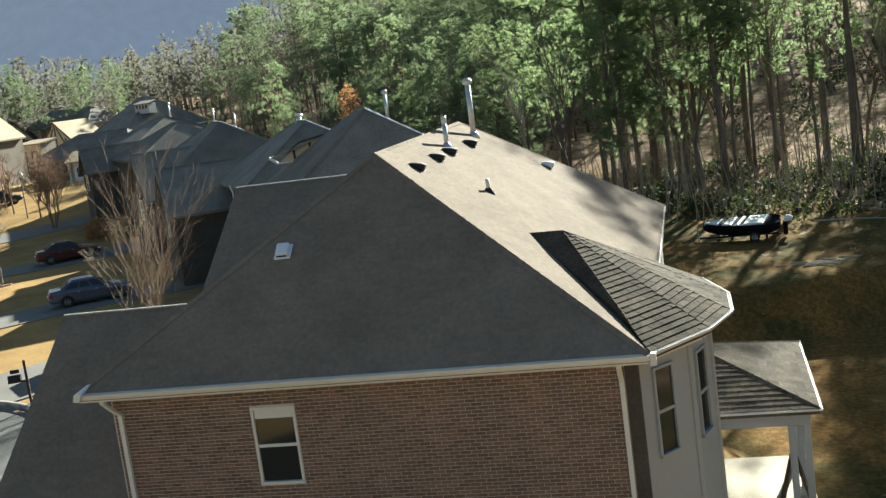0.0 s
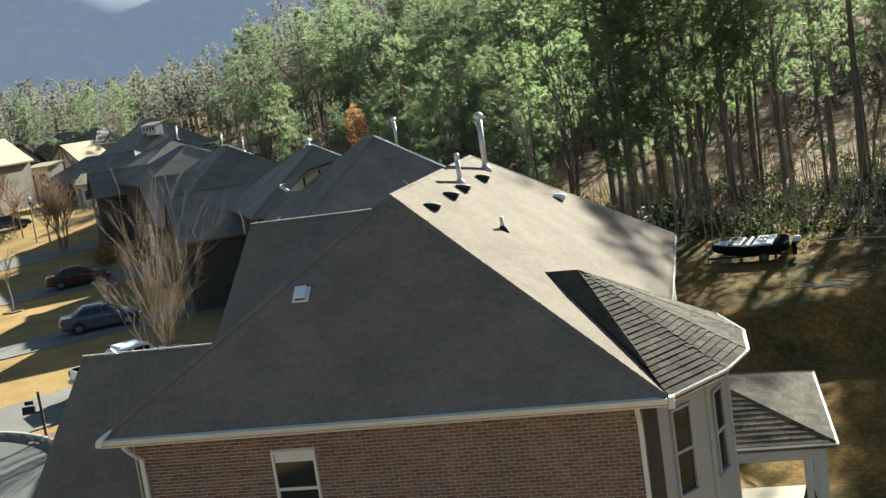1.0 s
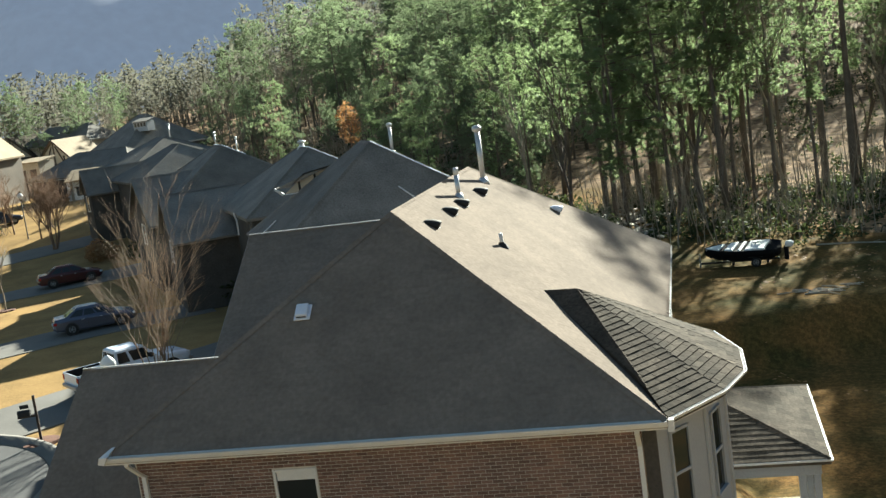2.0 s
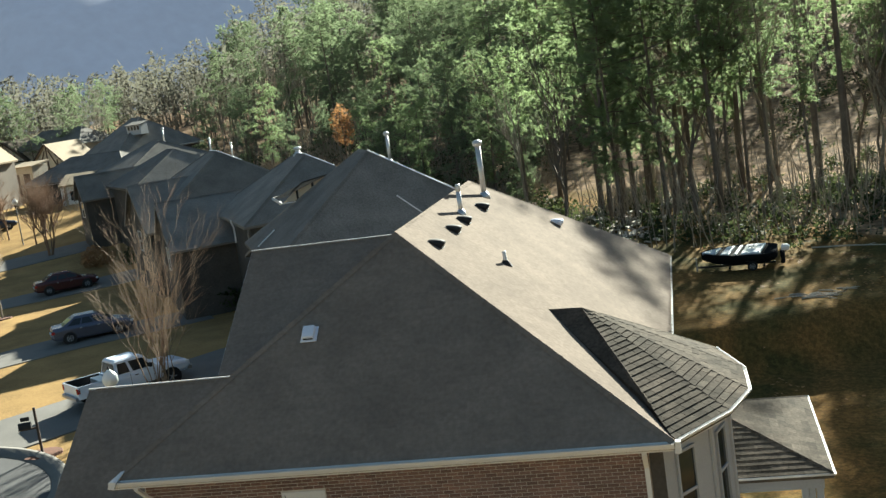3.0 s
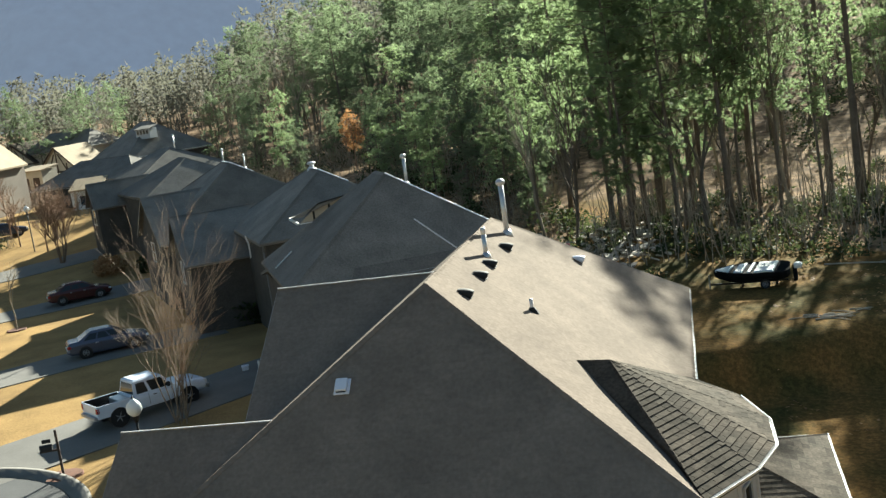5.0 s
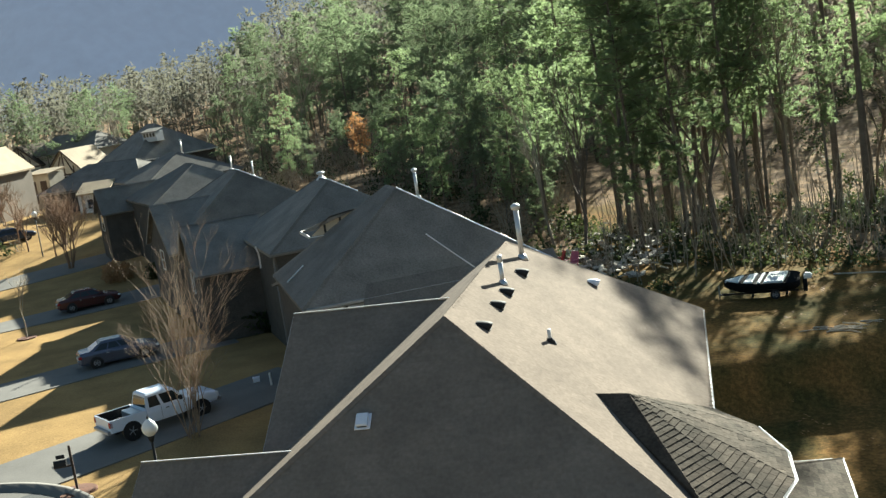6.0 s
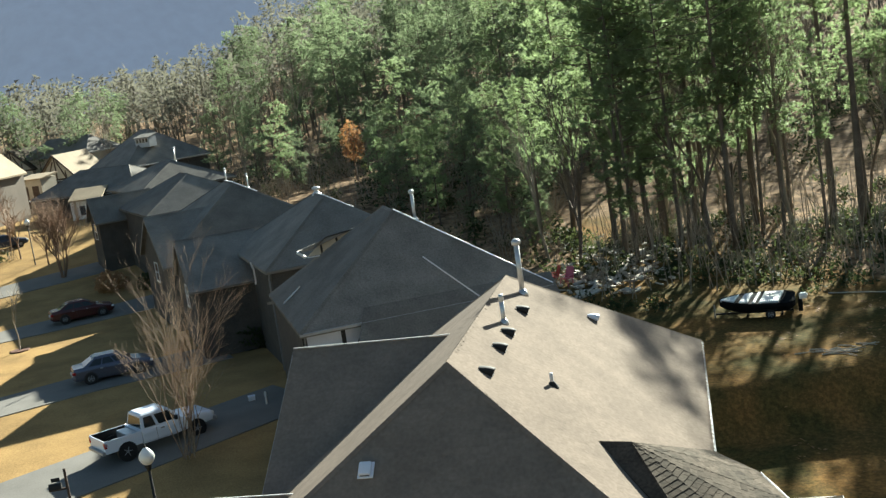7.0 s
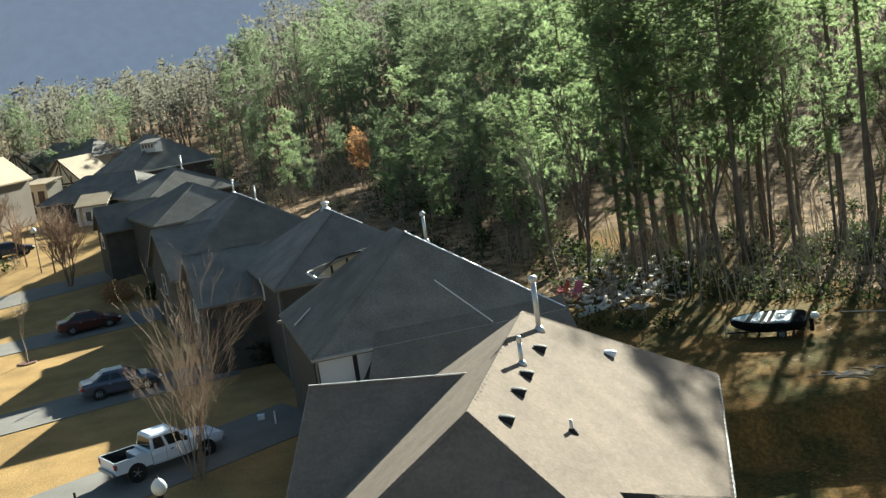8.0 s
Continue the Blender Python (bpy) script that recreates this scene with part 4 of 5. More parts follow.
single("far_woods", far, FAR_TREE, "mixed pines and leafless trees on far slopes", "woods", kind="stuff")


# brush and saplings under the trees
low = Build()
twiggy = Build()
rnd = random.Random(17)
count = 0
while count < 900:
    d, a = rnd.uniform(60, 170), radians(rnd.uniform(-42, 22))
    x, y = d * math.sin(a), d * math.cos(a)
    w = wooded(x, y)
    edge = wooded(x, y + 6) > 0.5 and w == 0 and y > 66
    if w < 0.5 and not edge and rnd.random() > (0.4 if x > 0 else 0.12) * (y > 88):
        continue
    count += 1
    z, r, t = height(x, y), rnd.uniform(0.6, 1.7), rnd.uniform(0.8, 3.2)
    if x > -12 and y < 100:
        t, r = t * 0.55, r * 0.8
    if rnd.random() < 0.62:
        for k in range(70):
            q = Vector((x + rnd.gauss(0, r * 0.5), y + rnd.gauss(0, r * 0.5), z + t * abs(rnd.gauss(0.35, 0.3))))
            dd = Vector((rnd.gauss(0, 1), rnd.gauss(0, 1), rnd.gauss(0.2, 0.8))).normalized() * rnd.uniform(0.2, 0.45)
            ss = dd.cross(Vector((rnd.random() - 0.5, rnd.random() - 0.5, rnd.random()))).normalized() * rnd.uniform(0.06, 0.14)
            low.face(q - ss, q + ss, q + dd)
    else:
        for k in range(16):
            dd = Vector((rnd.gauss(0, 0.5), rnd.gauss(0, 0.5), 1.4)).normalized() * t * rnd.uniform(0.6, 1.3)
            o = Vector((x + rnd.gauss(0, 0.3), y + rnd.gauss(0, 0.3), z - 0.1))
            twiggy.tube([o, o + dd * 0.6 + Vector((rnd.gauss(0, 0.1), rnd.gauss(0, 0.1), 0)), o + dd], [0.03, 0.02, 0.008], 3, False)
            e = o + dd * 0.6
            for j in range(3):
                d2 = (dd.normalized() + Vector((rnd.gauss(0, 0.6), rnd.gauss(0, 0.6), 0))).normalized() * t * 0.4
                twiggy.tube([e, e + d2], [0.012, 0.005], 3, False)
for k in range(330):
    x, y = rnd.uniform(-8, 17), rnd.uniform(63.5, 84)
    if noise.noise((x * 0.16, y * 0.16, 2.0)) < -0.12 or (y < 68 and -3 < x < 5) or (x < -2.5 and 66 < y < 83):
        continue
    z, r, t = height(x, y), rnd.uniform(0.5, 1.2), rnd.uniform(0.4, 1.3)
    for j in range(60):
        q = Vector((x + rnd.gauss(0, r * 0.5), y + rnd.gauss(0, r * 0.5), z + t * abs(rnd.gauss(0.3, 0.3))))
        dd = Vector((rnd.gauss(0, 1), rnd.gauss(0, 1), rnd.gauss(0.2, 0.8))).normalized() * rnd.uniform(0.15, 0.38)
        ss = dd.cross(Vector((rnd.random() - 0.5, rnd.random() - 0.5, rnd.random()))).normalized() * rnd.uniform(0.05, 0.11)
        low.face(q - ss, q + ss, q + dd)
for k in range(520):
    x, y = (rnd.uniform(-8, 19), rnd.uniform(66, 86)) if k < 260 else (rnd.uniform(-66, -14), rnd.uniform(96, 152))
    if k >= 260 and from_row(x, y)[0] < 13:
        continue
    o, t = Vector((x, y, height(x, y) - 0.1)), rnd.uniform(1.5, 5.5)
    dd = Vector((rnd.gauss(0, 0.12), rnd.gauss(0, 0.12), 1)) * t
    twiggy.tube([o, o + dd * 0.6 + Vector((rnd.gauss(0, 0.12), rnd.gauss(0, 0.12), 0)), o + dd], [0.035, 0.024, 0.008], 4, False)
    for j in range(5):
        e = o + dd * rnd.uniform(0.35, 0.9)
        d2 = Vector((rnd.gauss(0, 0.5), rnd.gauss(0, 0.5), rnd.uniform(0.2, 1))).normalized() * t * rnd.uniform(0.15, 0.35)
        twiggy.tube([e, e + d2], [0.014, 0.005], 3, False)
single("undergrowth", low, SHRUB, "dark evergreen brush under the trees", "brush", kind="stuff")
single("thicket", twiggy, TWIG, "leafless saplings and brush under the trees", "brush", kind="stuff")


# street, drives and paths
def strip(name, pts, width, mat, label, lift=0.035, kind="structure", category="road"):
    """A paved band that follows the ground, with a rounded shoulder on either side."""
    path = []
    for (ax, ay), (bx, by) in zip(pts, pts[1:]):
        n = max(int(math.hypot(bx - ax, by - ay) / 0.8), 1)
        path += [(ax + (bx - ax) * k / n, ay + (by - ay) * k / n) for k in range(n)]
    path.append(pts[-1])
    for _ in range(4 if len(pts) > 2 else 0):
        path = [path[0]] + [((a[0] + b[0] + c[0]) / 3, (a[1] + b[1] + c[1]) / 3) for a, b, c in zip(path, path[1:], path[2:])] + [path[-1]]
    rows, across = [], max(int(width / 0.8), 2)
    for k, (x, y) in enumerate(path):
        ax, ay = path[max(k - 1, 0)]
        bx, by = path[min(k + 1, len(path) - 1)]
        d = math.hypot(bx - ax, by - ay)
        ox, oy = (by - ay) / d, -(bx - ax) / d
        row = []
        for j in range(across + 1):
            s = (j / across - 0.5) * width
            row.append((x + ox * s, y + oy * s, height(x + ox * s, y + oy * s) + lift))
        row = [(row[0][0], row[0][1], row[0][2] - 0.12)] + row + [(row[-1][0], row[-1][1], row[-1][2] - 0.12)]
        rows.append(row)
    b = Build().loft(rows, caps=False, closed=False)
    return single(name, b, mat, label, category, kind=kind)


STREET = [(-31.0, 30.0), (-36.0, 37.0), (-45.5, 50.5), (-56.0, 67.5), (-67.0, 85.0), (-79.0, 99.5), (-100.0, 119.0), (-130.0, 142.0)]
strip("road", STREET, 7.4, ASPHALT, "grey asphalt street between concrete kerbs", 0.03)
b = Build()
ring = [(-31.0 + 7.5 * math.cos(2 * math.pi * k / 56), 33.2 + 7.5 * math.sin(2 * math.pi * k / 56)) for k in range(56)]
b.loft([[(x, y, -0.1) for x, y in ring], [(x, y, height(x, y) + 0.045) for x, y in ring]])
single("road_circle", b, ASPHALT, "round grey asphalt turning circle at the street's end", "road", kind="structure")
kerb = Build()
rings = []
for k in range(57):
    a = 2 * math.pi * k / 56
    row = []
    for r, z in ((7.42, 0.02), (7.42, 0.07), (7.8, 0.09), (7.95, 0.2), (8.12, 0.2), (8.14, -0.1)):
        x, y = -31.0 + r * math.cos(a), 33.2 + r * math.sin(a)
        row.append((x, y, height(x, y) + z))
    rings.append(row)
kerb.loft(rings, caps=False, closed=False)
single("kerb", kerb, CONCRETE, "rounded pale concrete kerb with gutter round the turning circle", "kerb", kind="structure", smooth=True)
for x, y, back, ahead, wide, turn in ((-26.3, 47.6, 9.0, 7.5, 5.0, 50), (-35.2, 59.2, 10.5, 7.0, 4.6, 36), (-47.0, 77.0, 11.0, 8.0, 4.6, 36), (-55.5, 92.0, 13.0, 6.0, 4.6, 36)):
    cd, sd = math.cos(radians(turn)), math.sin(radians(turn))
    strip("driveway", [(x - cd * back, y - sd * back), (x + cd * ahead, y + sd * ahead)], wide, CONCRETE, "pale concrete driveway with faint stains", 0.05, category="driveway")
side = [(x + 6.0, y - 2.6) for x, y in STREET[2:6]]
strip("pavement", side, 1.4, CONCRETE, "narrow concrete pavement beside the street", 0.06, category="pavement")

# cars
PAINT_WHITE = material("white_car_paint", (0.72, 0.77, 0.87), 0.22, 0.0, scale=2, fine=20, var=0.03, bump=0, spec=0.6)
PAINT_SILVER = material("silver_car_paint", (0.11, 0.12, 0.165), 0.25, 0.5, scale=2, fine=20, var=0.03, bump=0, spec=0.6)
PAINT_DARK = material("dark_red_car_paint", (0.07, 0.022, 0.022), 0.25, 0.2, scale=2, fine=20, var=0.03, bump=0, spec=0.6)
PAINT_BLUE = material("dark_blue_car_paint", (0.03, 0.04, 0.065), 0.25, 0.2, scale=2, fine=20, var=0.03, bump=0, spec=0.6)
RUBBER = material("tyre_rubber", (0.02, 0.02, 0.02), 0.85, scale=10, fine=60, var=0.2)
ALLOY = material("alloy_rim", (0.32, 0.32, 0.33), 0.4, 0.6, scale=10, fine=60, var=0.1, bump=0)
RED_LENS = material("red_lens", (0.35, 0.015, 0.015), 0.2, scale=10, fine=60, var=0.1, bump=0)
CLEAR_LENS = material("clear_lens", (0.7, 0.72, 0.75), 0.12, scale=10, fine=60, var=0.05, bump=0)
BLACK = material("black_plastic", (0.015, 0.015, 0.016), 0.6, scale=10, fine=60, var=0.2, bump=0)


def wheel(parent, x, y, r, side):
    w = 0.11 * side
    ty = part("wheel", Build().tube([(x, y - w, r), (x, y - w * 0.75, r), (x, y + w * 0.75, r), (x, y + w, r)], [r * 0.9, r, r, r * 0.9], 20), RUBBER, parent, smooth=False)
    part("rim", Build().tube([(x, y + w * 0.6, r), (x, y + w * 1.02, r), (x, y + w * 0.9, r)], [r * 0.6, r * 0.6, r * 0.5], 16), ALLOY, ty)
    for k in range(5):
        a = 2 * math.pi * k / 5
        part("spoke", Build().tube([(x, y + w * 1.1, r), (x + r * 0.6 * math.cos(a), y + w * 1.06, r + r * 0.6 * math.sin(a))], [0.03, 0.022], 4), ALLOY, ty)


def hull(stations, half, flare=0.06):
    """A car's shell: at each station x, sill height, belt height and half width; rounded at the shoulder."""
    rings = []
    for x, z0, z1, w in stations:
        rings.append([(x, -w + flare, z0), (x, -w, z0 + 0.12), (x, -w, z1 - 0.2), (x, -w + 0.05, z1 - 0.07), (x, -w + 0.16, z1), (x, w - 0.16, z1), (x, w - 0.05, z1 - 0.07), (x, w, z1 - 0.2), (x, w, z0 + 0.12), (x, w - flare, z0)])
    return Build().loft(rings)


def arches(parent, xs, y, r):
    for x in xs:
        for s in (-1, 1):
            part("wheel_arch", Build().tube([(x, s * (y - 0.2), r * 0.98), (x, s * (y + 0.012), r * 0.98)], r * 1.22, 20), BLACK, parent)


def glasshouse(parent, rows, mat, pillars):
    """The cabin: rows of x at belt and x at roof, belt and roof heights and half widths; panes stand a little proud."""
    (f0, f1), (r0, r1), zb, zr, wb, wr = rows
    cab = part("cabin", Build().loft([[(r0, -wb, zb), (f0, -wb, zb), (f0, wb, zb), (r0, wb, zb)], [(r1, -wr, zr - 0.07), (f1, -wr, zr - 0.07), (f1, wr, zr - 0.07), (r1, wr, zr - 0.07)], [(r1 + 0.12, -wr + 0.12, zr), (f1 - 0.14, -wr + 0.12, zr), (f1 - 0.14, wr - 0.12, zr), (r1 + 0.12, wr - 0.12, zr)]]), mat, parent)

    def lerp(a, b, t):
        return a + (b - a) * t

    lo, hi = 0.12, 0.86
    zl, zh = lerp(zb, zr - 0.07, lo), lerp(zb, zr - 0.07, hi)

    def pane(name, q, n):
        q = [Vector(p) for p in q]
        part(name, Build().loft([[p - n * 0.01 for p in q], [p + n * 0.006 for p in q]]), GLASS, cab)

    for s in (-1, 1):
        yl, yh = lerp(wb, wr, lo) * s, lerp(wb, wr, hi) * s
        n = Vector((0, s, 0.3)).normalized()
        for a, c in pillars:
            xa0, xa1 = lerp(lerp(r0, f0, a), lerp(r1, f1, a), lo), lerp(lerp(r0, f0, a), lerp(r1, f1, a), hi)
            xc0, xc1 = lerp(lerp(r0, f0, c), lerp(r1, f1, c), lo), lerp(lerp(r0, f0, c), lerp(r1, f1, c), hi)
            pane("side_window", [(xa0, yl, zl), (xc0, yl, zl), (xc1, yh, zh), (xa1, yh, zh)], n)
    for name, x0, x1, s in (("windscreen", f0, f1, 1), ("rear_window", r0, r1, -1)):
        n = Vector((s, 0, 0.6)).normalized()
        wl, wh = lerp(wb, wr, lo) - 0.08, lerp(wb, wr, hi) - 0.08
        pane(name, [(lerp(x0, x1, lo), -wl, zl), (lerp(x0, x1, lo), wl, zl), (lerp(x0, x1, hi), wh, zh), (lerp(x0, x1, hi), -wh, zh)], n)
    return cab


def sedan(name, label, m, paint):
    c = thing(name, m, label, "car", "parked vehicles")
    body = part("body", hull([(-2.3, 0.42, 0.8, 0.72), (-2.2, 0.3, 0.98, 0.84), (-1.5, 0.22, 1.02, 0.89), (0.0, 0.2, 0.98, 0.9), (0.9, 0.2, 0.95, 0.9), (1.6, 0.22, 0.86, 0.88), (2.15, 0.28, 0.74, 0.82), (2.32, 0.4, 0.62, 0.66)], 0.9), paint, c)
    glasshouse(c, ((1.15, 0.35), (-1.75, -1.0), 0.94, 1.45, 0.82, 0.6), paint, ((0.1, 0.36), (0.39, 0.64), (0.67, 0.93)))
    arches(c, (-1.35, 1.4), 0.89, 0.32)
    for x in (-1.35, 1.4):
        for s in (-1, 1):
            wheel(c, x, s * 0.83, 0.32, s)
    for s in (-1, 1):
        part("tail_light", Build().box((-2.31, s * 0.78 - 0.1, 0.68), (-2.12, s * 0.78 + 0.06, 0.84), 0.02), RED_LENS, c)
        part("headlight", Build().box((2.1, s * 0.68 - 0.14, 0.55), (2.28, s * 0.68 + 0.12, 0.68), 0.02), CLEAR_LENS, c)
        part("mirror", Build().box((0.75, s * 0.92 - 0.08, 0.95), (0.9, s * 0.92 + 0.1, 1.08), 0.02), paint, c)
        for x in (-0.75, 0.25):
            part("door_handle", Build().box((x, s * 0.905 - 0.015, 0.78), (x + 0.16, s * 0.905 + 0.015, 0.81)), ALLOY, c)
            part("door_seam", Build().box((x + 0.32, s * 0.897 - 0.008, 0.32), (x + 0.332, s * 0.897 + 0.008, 0.92)), BLACK, c)
    part("bumper", Build().box((-2.36, -0.72, 0.38), (-2.22, 0.72, 0.58), 0.05), paint, c)
    part("number_plate", Build().box((-2.375, -0.15, 0.62), (-2.3, 0.15, 0.72)), WHITE, c)
    return c


def pickup(m):
    c = thing("pickup_truck", m, "white extended-cab pickup truck with an open bed", "truck", "parked vehicles")
    w = 0.98
    part("bonnet", hull([(0.95, 0.5, 1.16, w), (1.2, 0.5, 1.17, w), (2.2, 0.52, 1.13, w - 0.02), (2.75, 0.55, 1.05, w - 0.06), (2.86, 0.62, 0.95, w - 0.14)], w), PAINT_WHITE, c)
    part("cab", hull([(-0.98, 0.48, 1.16, w), (-0.5, 0.46, 1.16, w), (0.5, 0.46, 1.16, w), (0.95, 0.48, 1.16, w)], w), PAINT_WHITE, c)
    glasshouse(c, ((1.2, 0.62), (-0.98, -0.86), 1.12, 1.86, 0.9, 0.72), PAINT_WHITE, ((0.08, 0.36), (0.44, 0.9)))
    bed = Build()
    t = 0.07
    x0, x1 = -2.9, -1.02
    for s in (-1, 1):
        bed.box((x0, s * w, 0.55), (x1, s * (w - t), 1.18), 0.02)
    bed.box((x0, -w + t, 0.55), (x0 + t, w - t, 1.17), 0.02).box((x1 - t, -w + t, 0.55), (x1, w - t, 1.17), 0.02)
    bed_ob = part("bed", bed, PAINT_WHITE, c)
    part("bed_floor", Build().box((x0 + t, -w + t, 0.62), (x1 - t, w - t, 0.68)), BLACK, bed_ob, "black bed liner")
    for s in (-1, 1):
        part("bed_liner", Build().box((x0 + t, s * (w - t), 0.68), (x1 - t, s * (w - t - 0.02), 1.165)), BLACK, bed_ob)
    part("tailgate_liner", Build().box((x0 + t, -w + t, 0.68), (x0 + t + 0.02, w - t, 1.165)), BLACK, bed_ob)
    part("tool_box", Build().box((x1 - 0.65, -0.62, 0.68), (x1 - 0.12, 0.62, 1.12), 0.03), METAL, bed_ob, "grey metal tool box")
    part("rear_bumper", Build().box((-3.05, -0.9, 0.5), (-2.88, 0.9, 0.68), 0.03), ALLOY, c, "chrome step bumper")
    part("front_bumper", Build().box((2.8, -0.92, 0.5), (2.98, 0.92, 0.74), 0.04), ALLOY, c)
    part("grille", Build().box((2.85, -0.55, 0.74), (2.9, 0.55, 0.98), 0.01), BLACK, c)
    arches(c, (-1.85, 1.83), w, 0.4)
    for x in (-1.85, 1.83):
        for s in (-1, 1):
            wheel(c, x, s * 0.87, 0.4, s)
    for s in (-1, 1):
        part("tail_light", Build().box((-2.93, s * 0.9 - 0.08, 0.82), (-2.76, s * 0.9 + 0.085, 1.1), 0.02), RED_LENS, c)
        part("headlight", Build().box((2.66, s * 0.76 - 0.14, 0.78), (2.88, s * 0.76 + 0.12, 0.98), 0.02), CLEAR_LENS, c)
        part("mirror", Build().box((0.72, s * 1.06 - 0.1, 1.2), (0.86, s * 1.06 + 0.1, 1.42), 0.02), BLACK, c)
        part("door_handle", Build().box((-0.02, s * 0.985 - 0.015, 0.98), (0.16, s * 0.985 + 0.015, 1.02)), BLACK, c)
        for x in (-0.25, 0.93):
            part("door_seam", Build().box((x, s * 0.977 - 0.008, 0.55), (x + 0.014, s * 0.977 + 0.008, 1.12)), BLACK, c)
    return c


def on_ground(x, y, turn, lift=0.05):
    return pose(x, y, height(x, y) + lift, 0, 0, turn)


pickup(on_ground(-26.6, 47.6, 50) @ Matrix.Scale(0.95, 4))
sedan("silver_car", "silver-blue four-door saloon parked on a driveway", on_ground(-35.0, 59.7, 34), PAINT_SILVER)
sedan("dark_car", "dark red four-door saloon parked on a driveway", on_ground(-46.7, 77.3, 36), PAINT_DARK)
sedan("blue_car", "dark blue car parked beside the street", on_ground(-70.4, 105.2, 40), PAINT_BLUE)

# lamp post with a white globe, and the letter box
GLOBE = material("white_globe", (0.85, 0.85, 0.82), 0.3, scale=4, fine=30, var=0.03, bump=0)
lx, ly = -19.5, 33.65
lamp = thing("street_lamp", on_ground(lx, ly, 0, 0), "black lamp post with a white acorn globe", "lamp")
part("post", Build().tube([(0, 0, -0.2), (0, 0, 0.1), (0, 0, 0.5), (0, 0, 0.62), (0, 0, 4.3)], [0.17, 0.16, 0.12, 0.06, 0.045], 14), DARK_METAL, lamp, smooth=True)
part("collar", Build().tube([(0, 0, 4.2), (0, 0, 4.32), (0, 0, 4.4), (0, 0, 4.46)], [0.05, 0.1, 0.13, 0.1], 14), DARK_METAL, lamp, smooth=True)
part("globe", Build().tube([(0, 0, 4.42 + 0.62 * k / 8) for k in range(9)], [0.1, 0.19, 0.24, 0.265, 0.265, 0.24, 0.19, 0.11, 0.03], 18), GLOBE, lamp, "white frosted acorn globe", smooth=True)
part("finial", Build().tube([(0, 0, 5.02), (0, 0, 5.07), (0, 0, 5.14)], [0.05, 0.035, 0.01], 8), DARK_METAL, lamp)
copy_thing(lamp, pose(-62.2, 97.0, height(-62.2, 97.0) - 0.6))
mail = thing("letter_box", on_ground(-27.0, 40.4, 20, 0), "dark letter box on a timber post with a mulch ring", "letter box")
part("post", Build().box((-0.05, -0.05, -0.2), (0.05, 0.05, 2.0), 0.01), TIMBER, mail)
part("arm", Build().box((-0.75, -0.04, 1.12), (0.05, 0.04, 1.2), 0.008), TIMBER, mail)
part("box", Build().loft([[(x, 0.11 * math.cos(a), 1.32 + 0.13 * math.sin(a)) for a in [math.pi * k / 8 for k in range(9)]] + [(x, -0.11, 1.2), (x, 0.11, 1.2)] for x in (-0.72, -0.22)]), BLACK, mail, "black rounded box")
part("number_panel", Build().box((-0.6, -0.02, 1.5), (-0.25, 0.02, 1.66), 0.005), BLACK, mail)
MULCH = material("red_mulch", (0.16, 0.07, 0.04), 0.95, scale=3, fine=14, var=0.4)
b = Build()
ring = [(0.9 * math.cos(2 * math.pi * k / 18) * (1 + 0.1 * math.sin(3 * k)), 0.9 * math.sin(2 * math.pi * k / 18)) for k in range(18)]
part("mulch_bed", b.loft([[(x, y, -0.1) for x, y in ring], [(x * 0.85, y * 0.85, 0.06) for x, y in ring], [(x * 0.3, y * 0.3, 0.1) for x, y in ring]]), MULCH, mail)

# yard trees
big = thing("multi_stemmed_tree", on_ground(-24.1, 45.7, 0, 0) @ pose(0, 0, 0, 0, 3, 0), "leafless multi-stemmed tree with upright pale branches, beside a driveway", "tree")
rnd = random.Random(64)
for k in range(14):
    a, lean = rnd.uniform(0, 2 * math.pi), rnd.uniform(1, 21)
    part("stem", bare_tree(710 + k, rnd.uniform(8.0, 12.0), 0.4, rnd.uniform(0.024, 0.036), depth=4, low=rnd.uniform(0.3, 0.46), twigs=3), YARD_TWIG, big, at=pose(0.25 * math.cos(a), 0.25 * math.sin(a), 0, -lean * math.sin(a), lean * math.cos(a) - 4, rnd.uniform(0, 360)), smooth=True)
second = thing("multi_stemmed_tree", on_ground(-56.0, 91.2, 40, 0), "leafless round-headed tree in a front lawn", "tree")
BROWN = material("brown_twig", (0.27, 0.175, 0.115), 0.9, scale=1.0, fine=20, var=0.3)
for k in range(9):
    a = 2 * math.pi * k / 9 + 0.4
    part("stem", bare_tree(730 + k, 8.5, 0.48, 0.06, depth=4, low=0.4, twigs=4), BROWN, second, at=pose(0.15 * math.cos(a), 0.15 * math.sin(a), 0, -12 * math.sin(a), 12 * math.cos(a), k * 50), smooth=True)
third = thing("young_tree", on_ground(-46.9, 68.9, 10, 0), "slim leafless young tree in a lawn", "tree")
tagged(part("branchwork", bare_tree(79, 6.0, 0.4, 0.06, depth=3, low=0.42, twigs=3), TWIG, third, smooth=True), kind="stuff")
b = Build()
part("mulch_bed", b.loft([[(x * 0.8, y * 0.8, -0.1) for x, y in ring], [(x * 0.7, y * 0.7, 0.07) for x, y in ring]]), MULCH, third)
for k, (x, y, r, t) in enumerate(((-27.6, 63.5, 1.2, 2.0), (-39.0, 80.0, 1.1, 1.5), (-44.8, 84.6, 1.0, 1.5), (-48.2, 85.2, 1.7, 2.0))):
    single("shrub", leaf_mass(90 + k, r, t, 420), LEAF_ORANGE if k == 3 else SHRUB, "russet-leaved shrub beside a driveway" if k == 3 else "evergreen foundation shrub beside a house", "shrub", "front garden shrubs", m=on_ground(x, y, 0, -0.05))
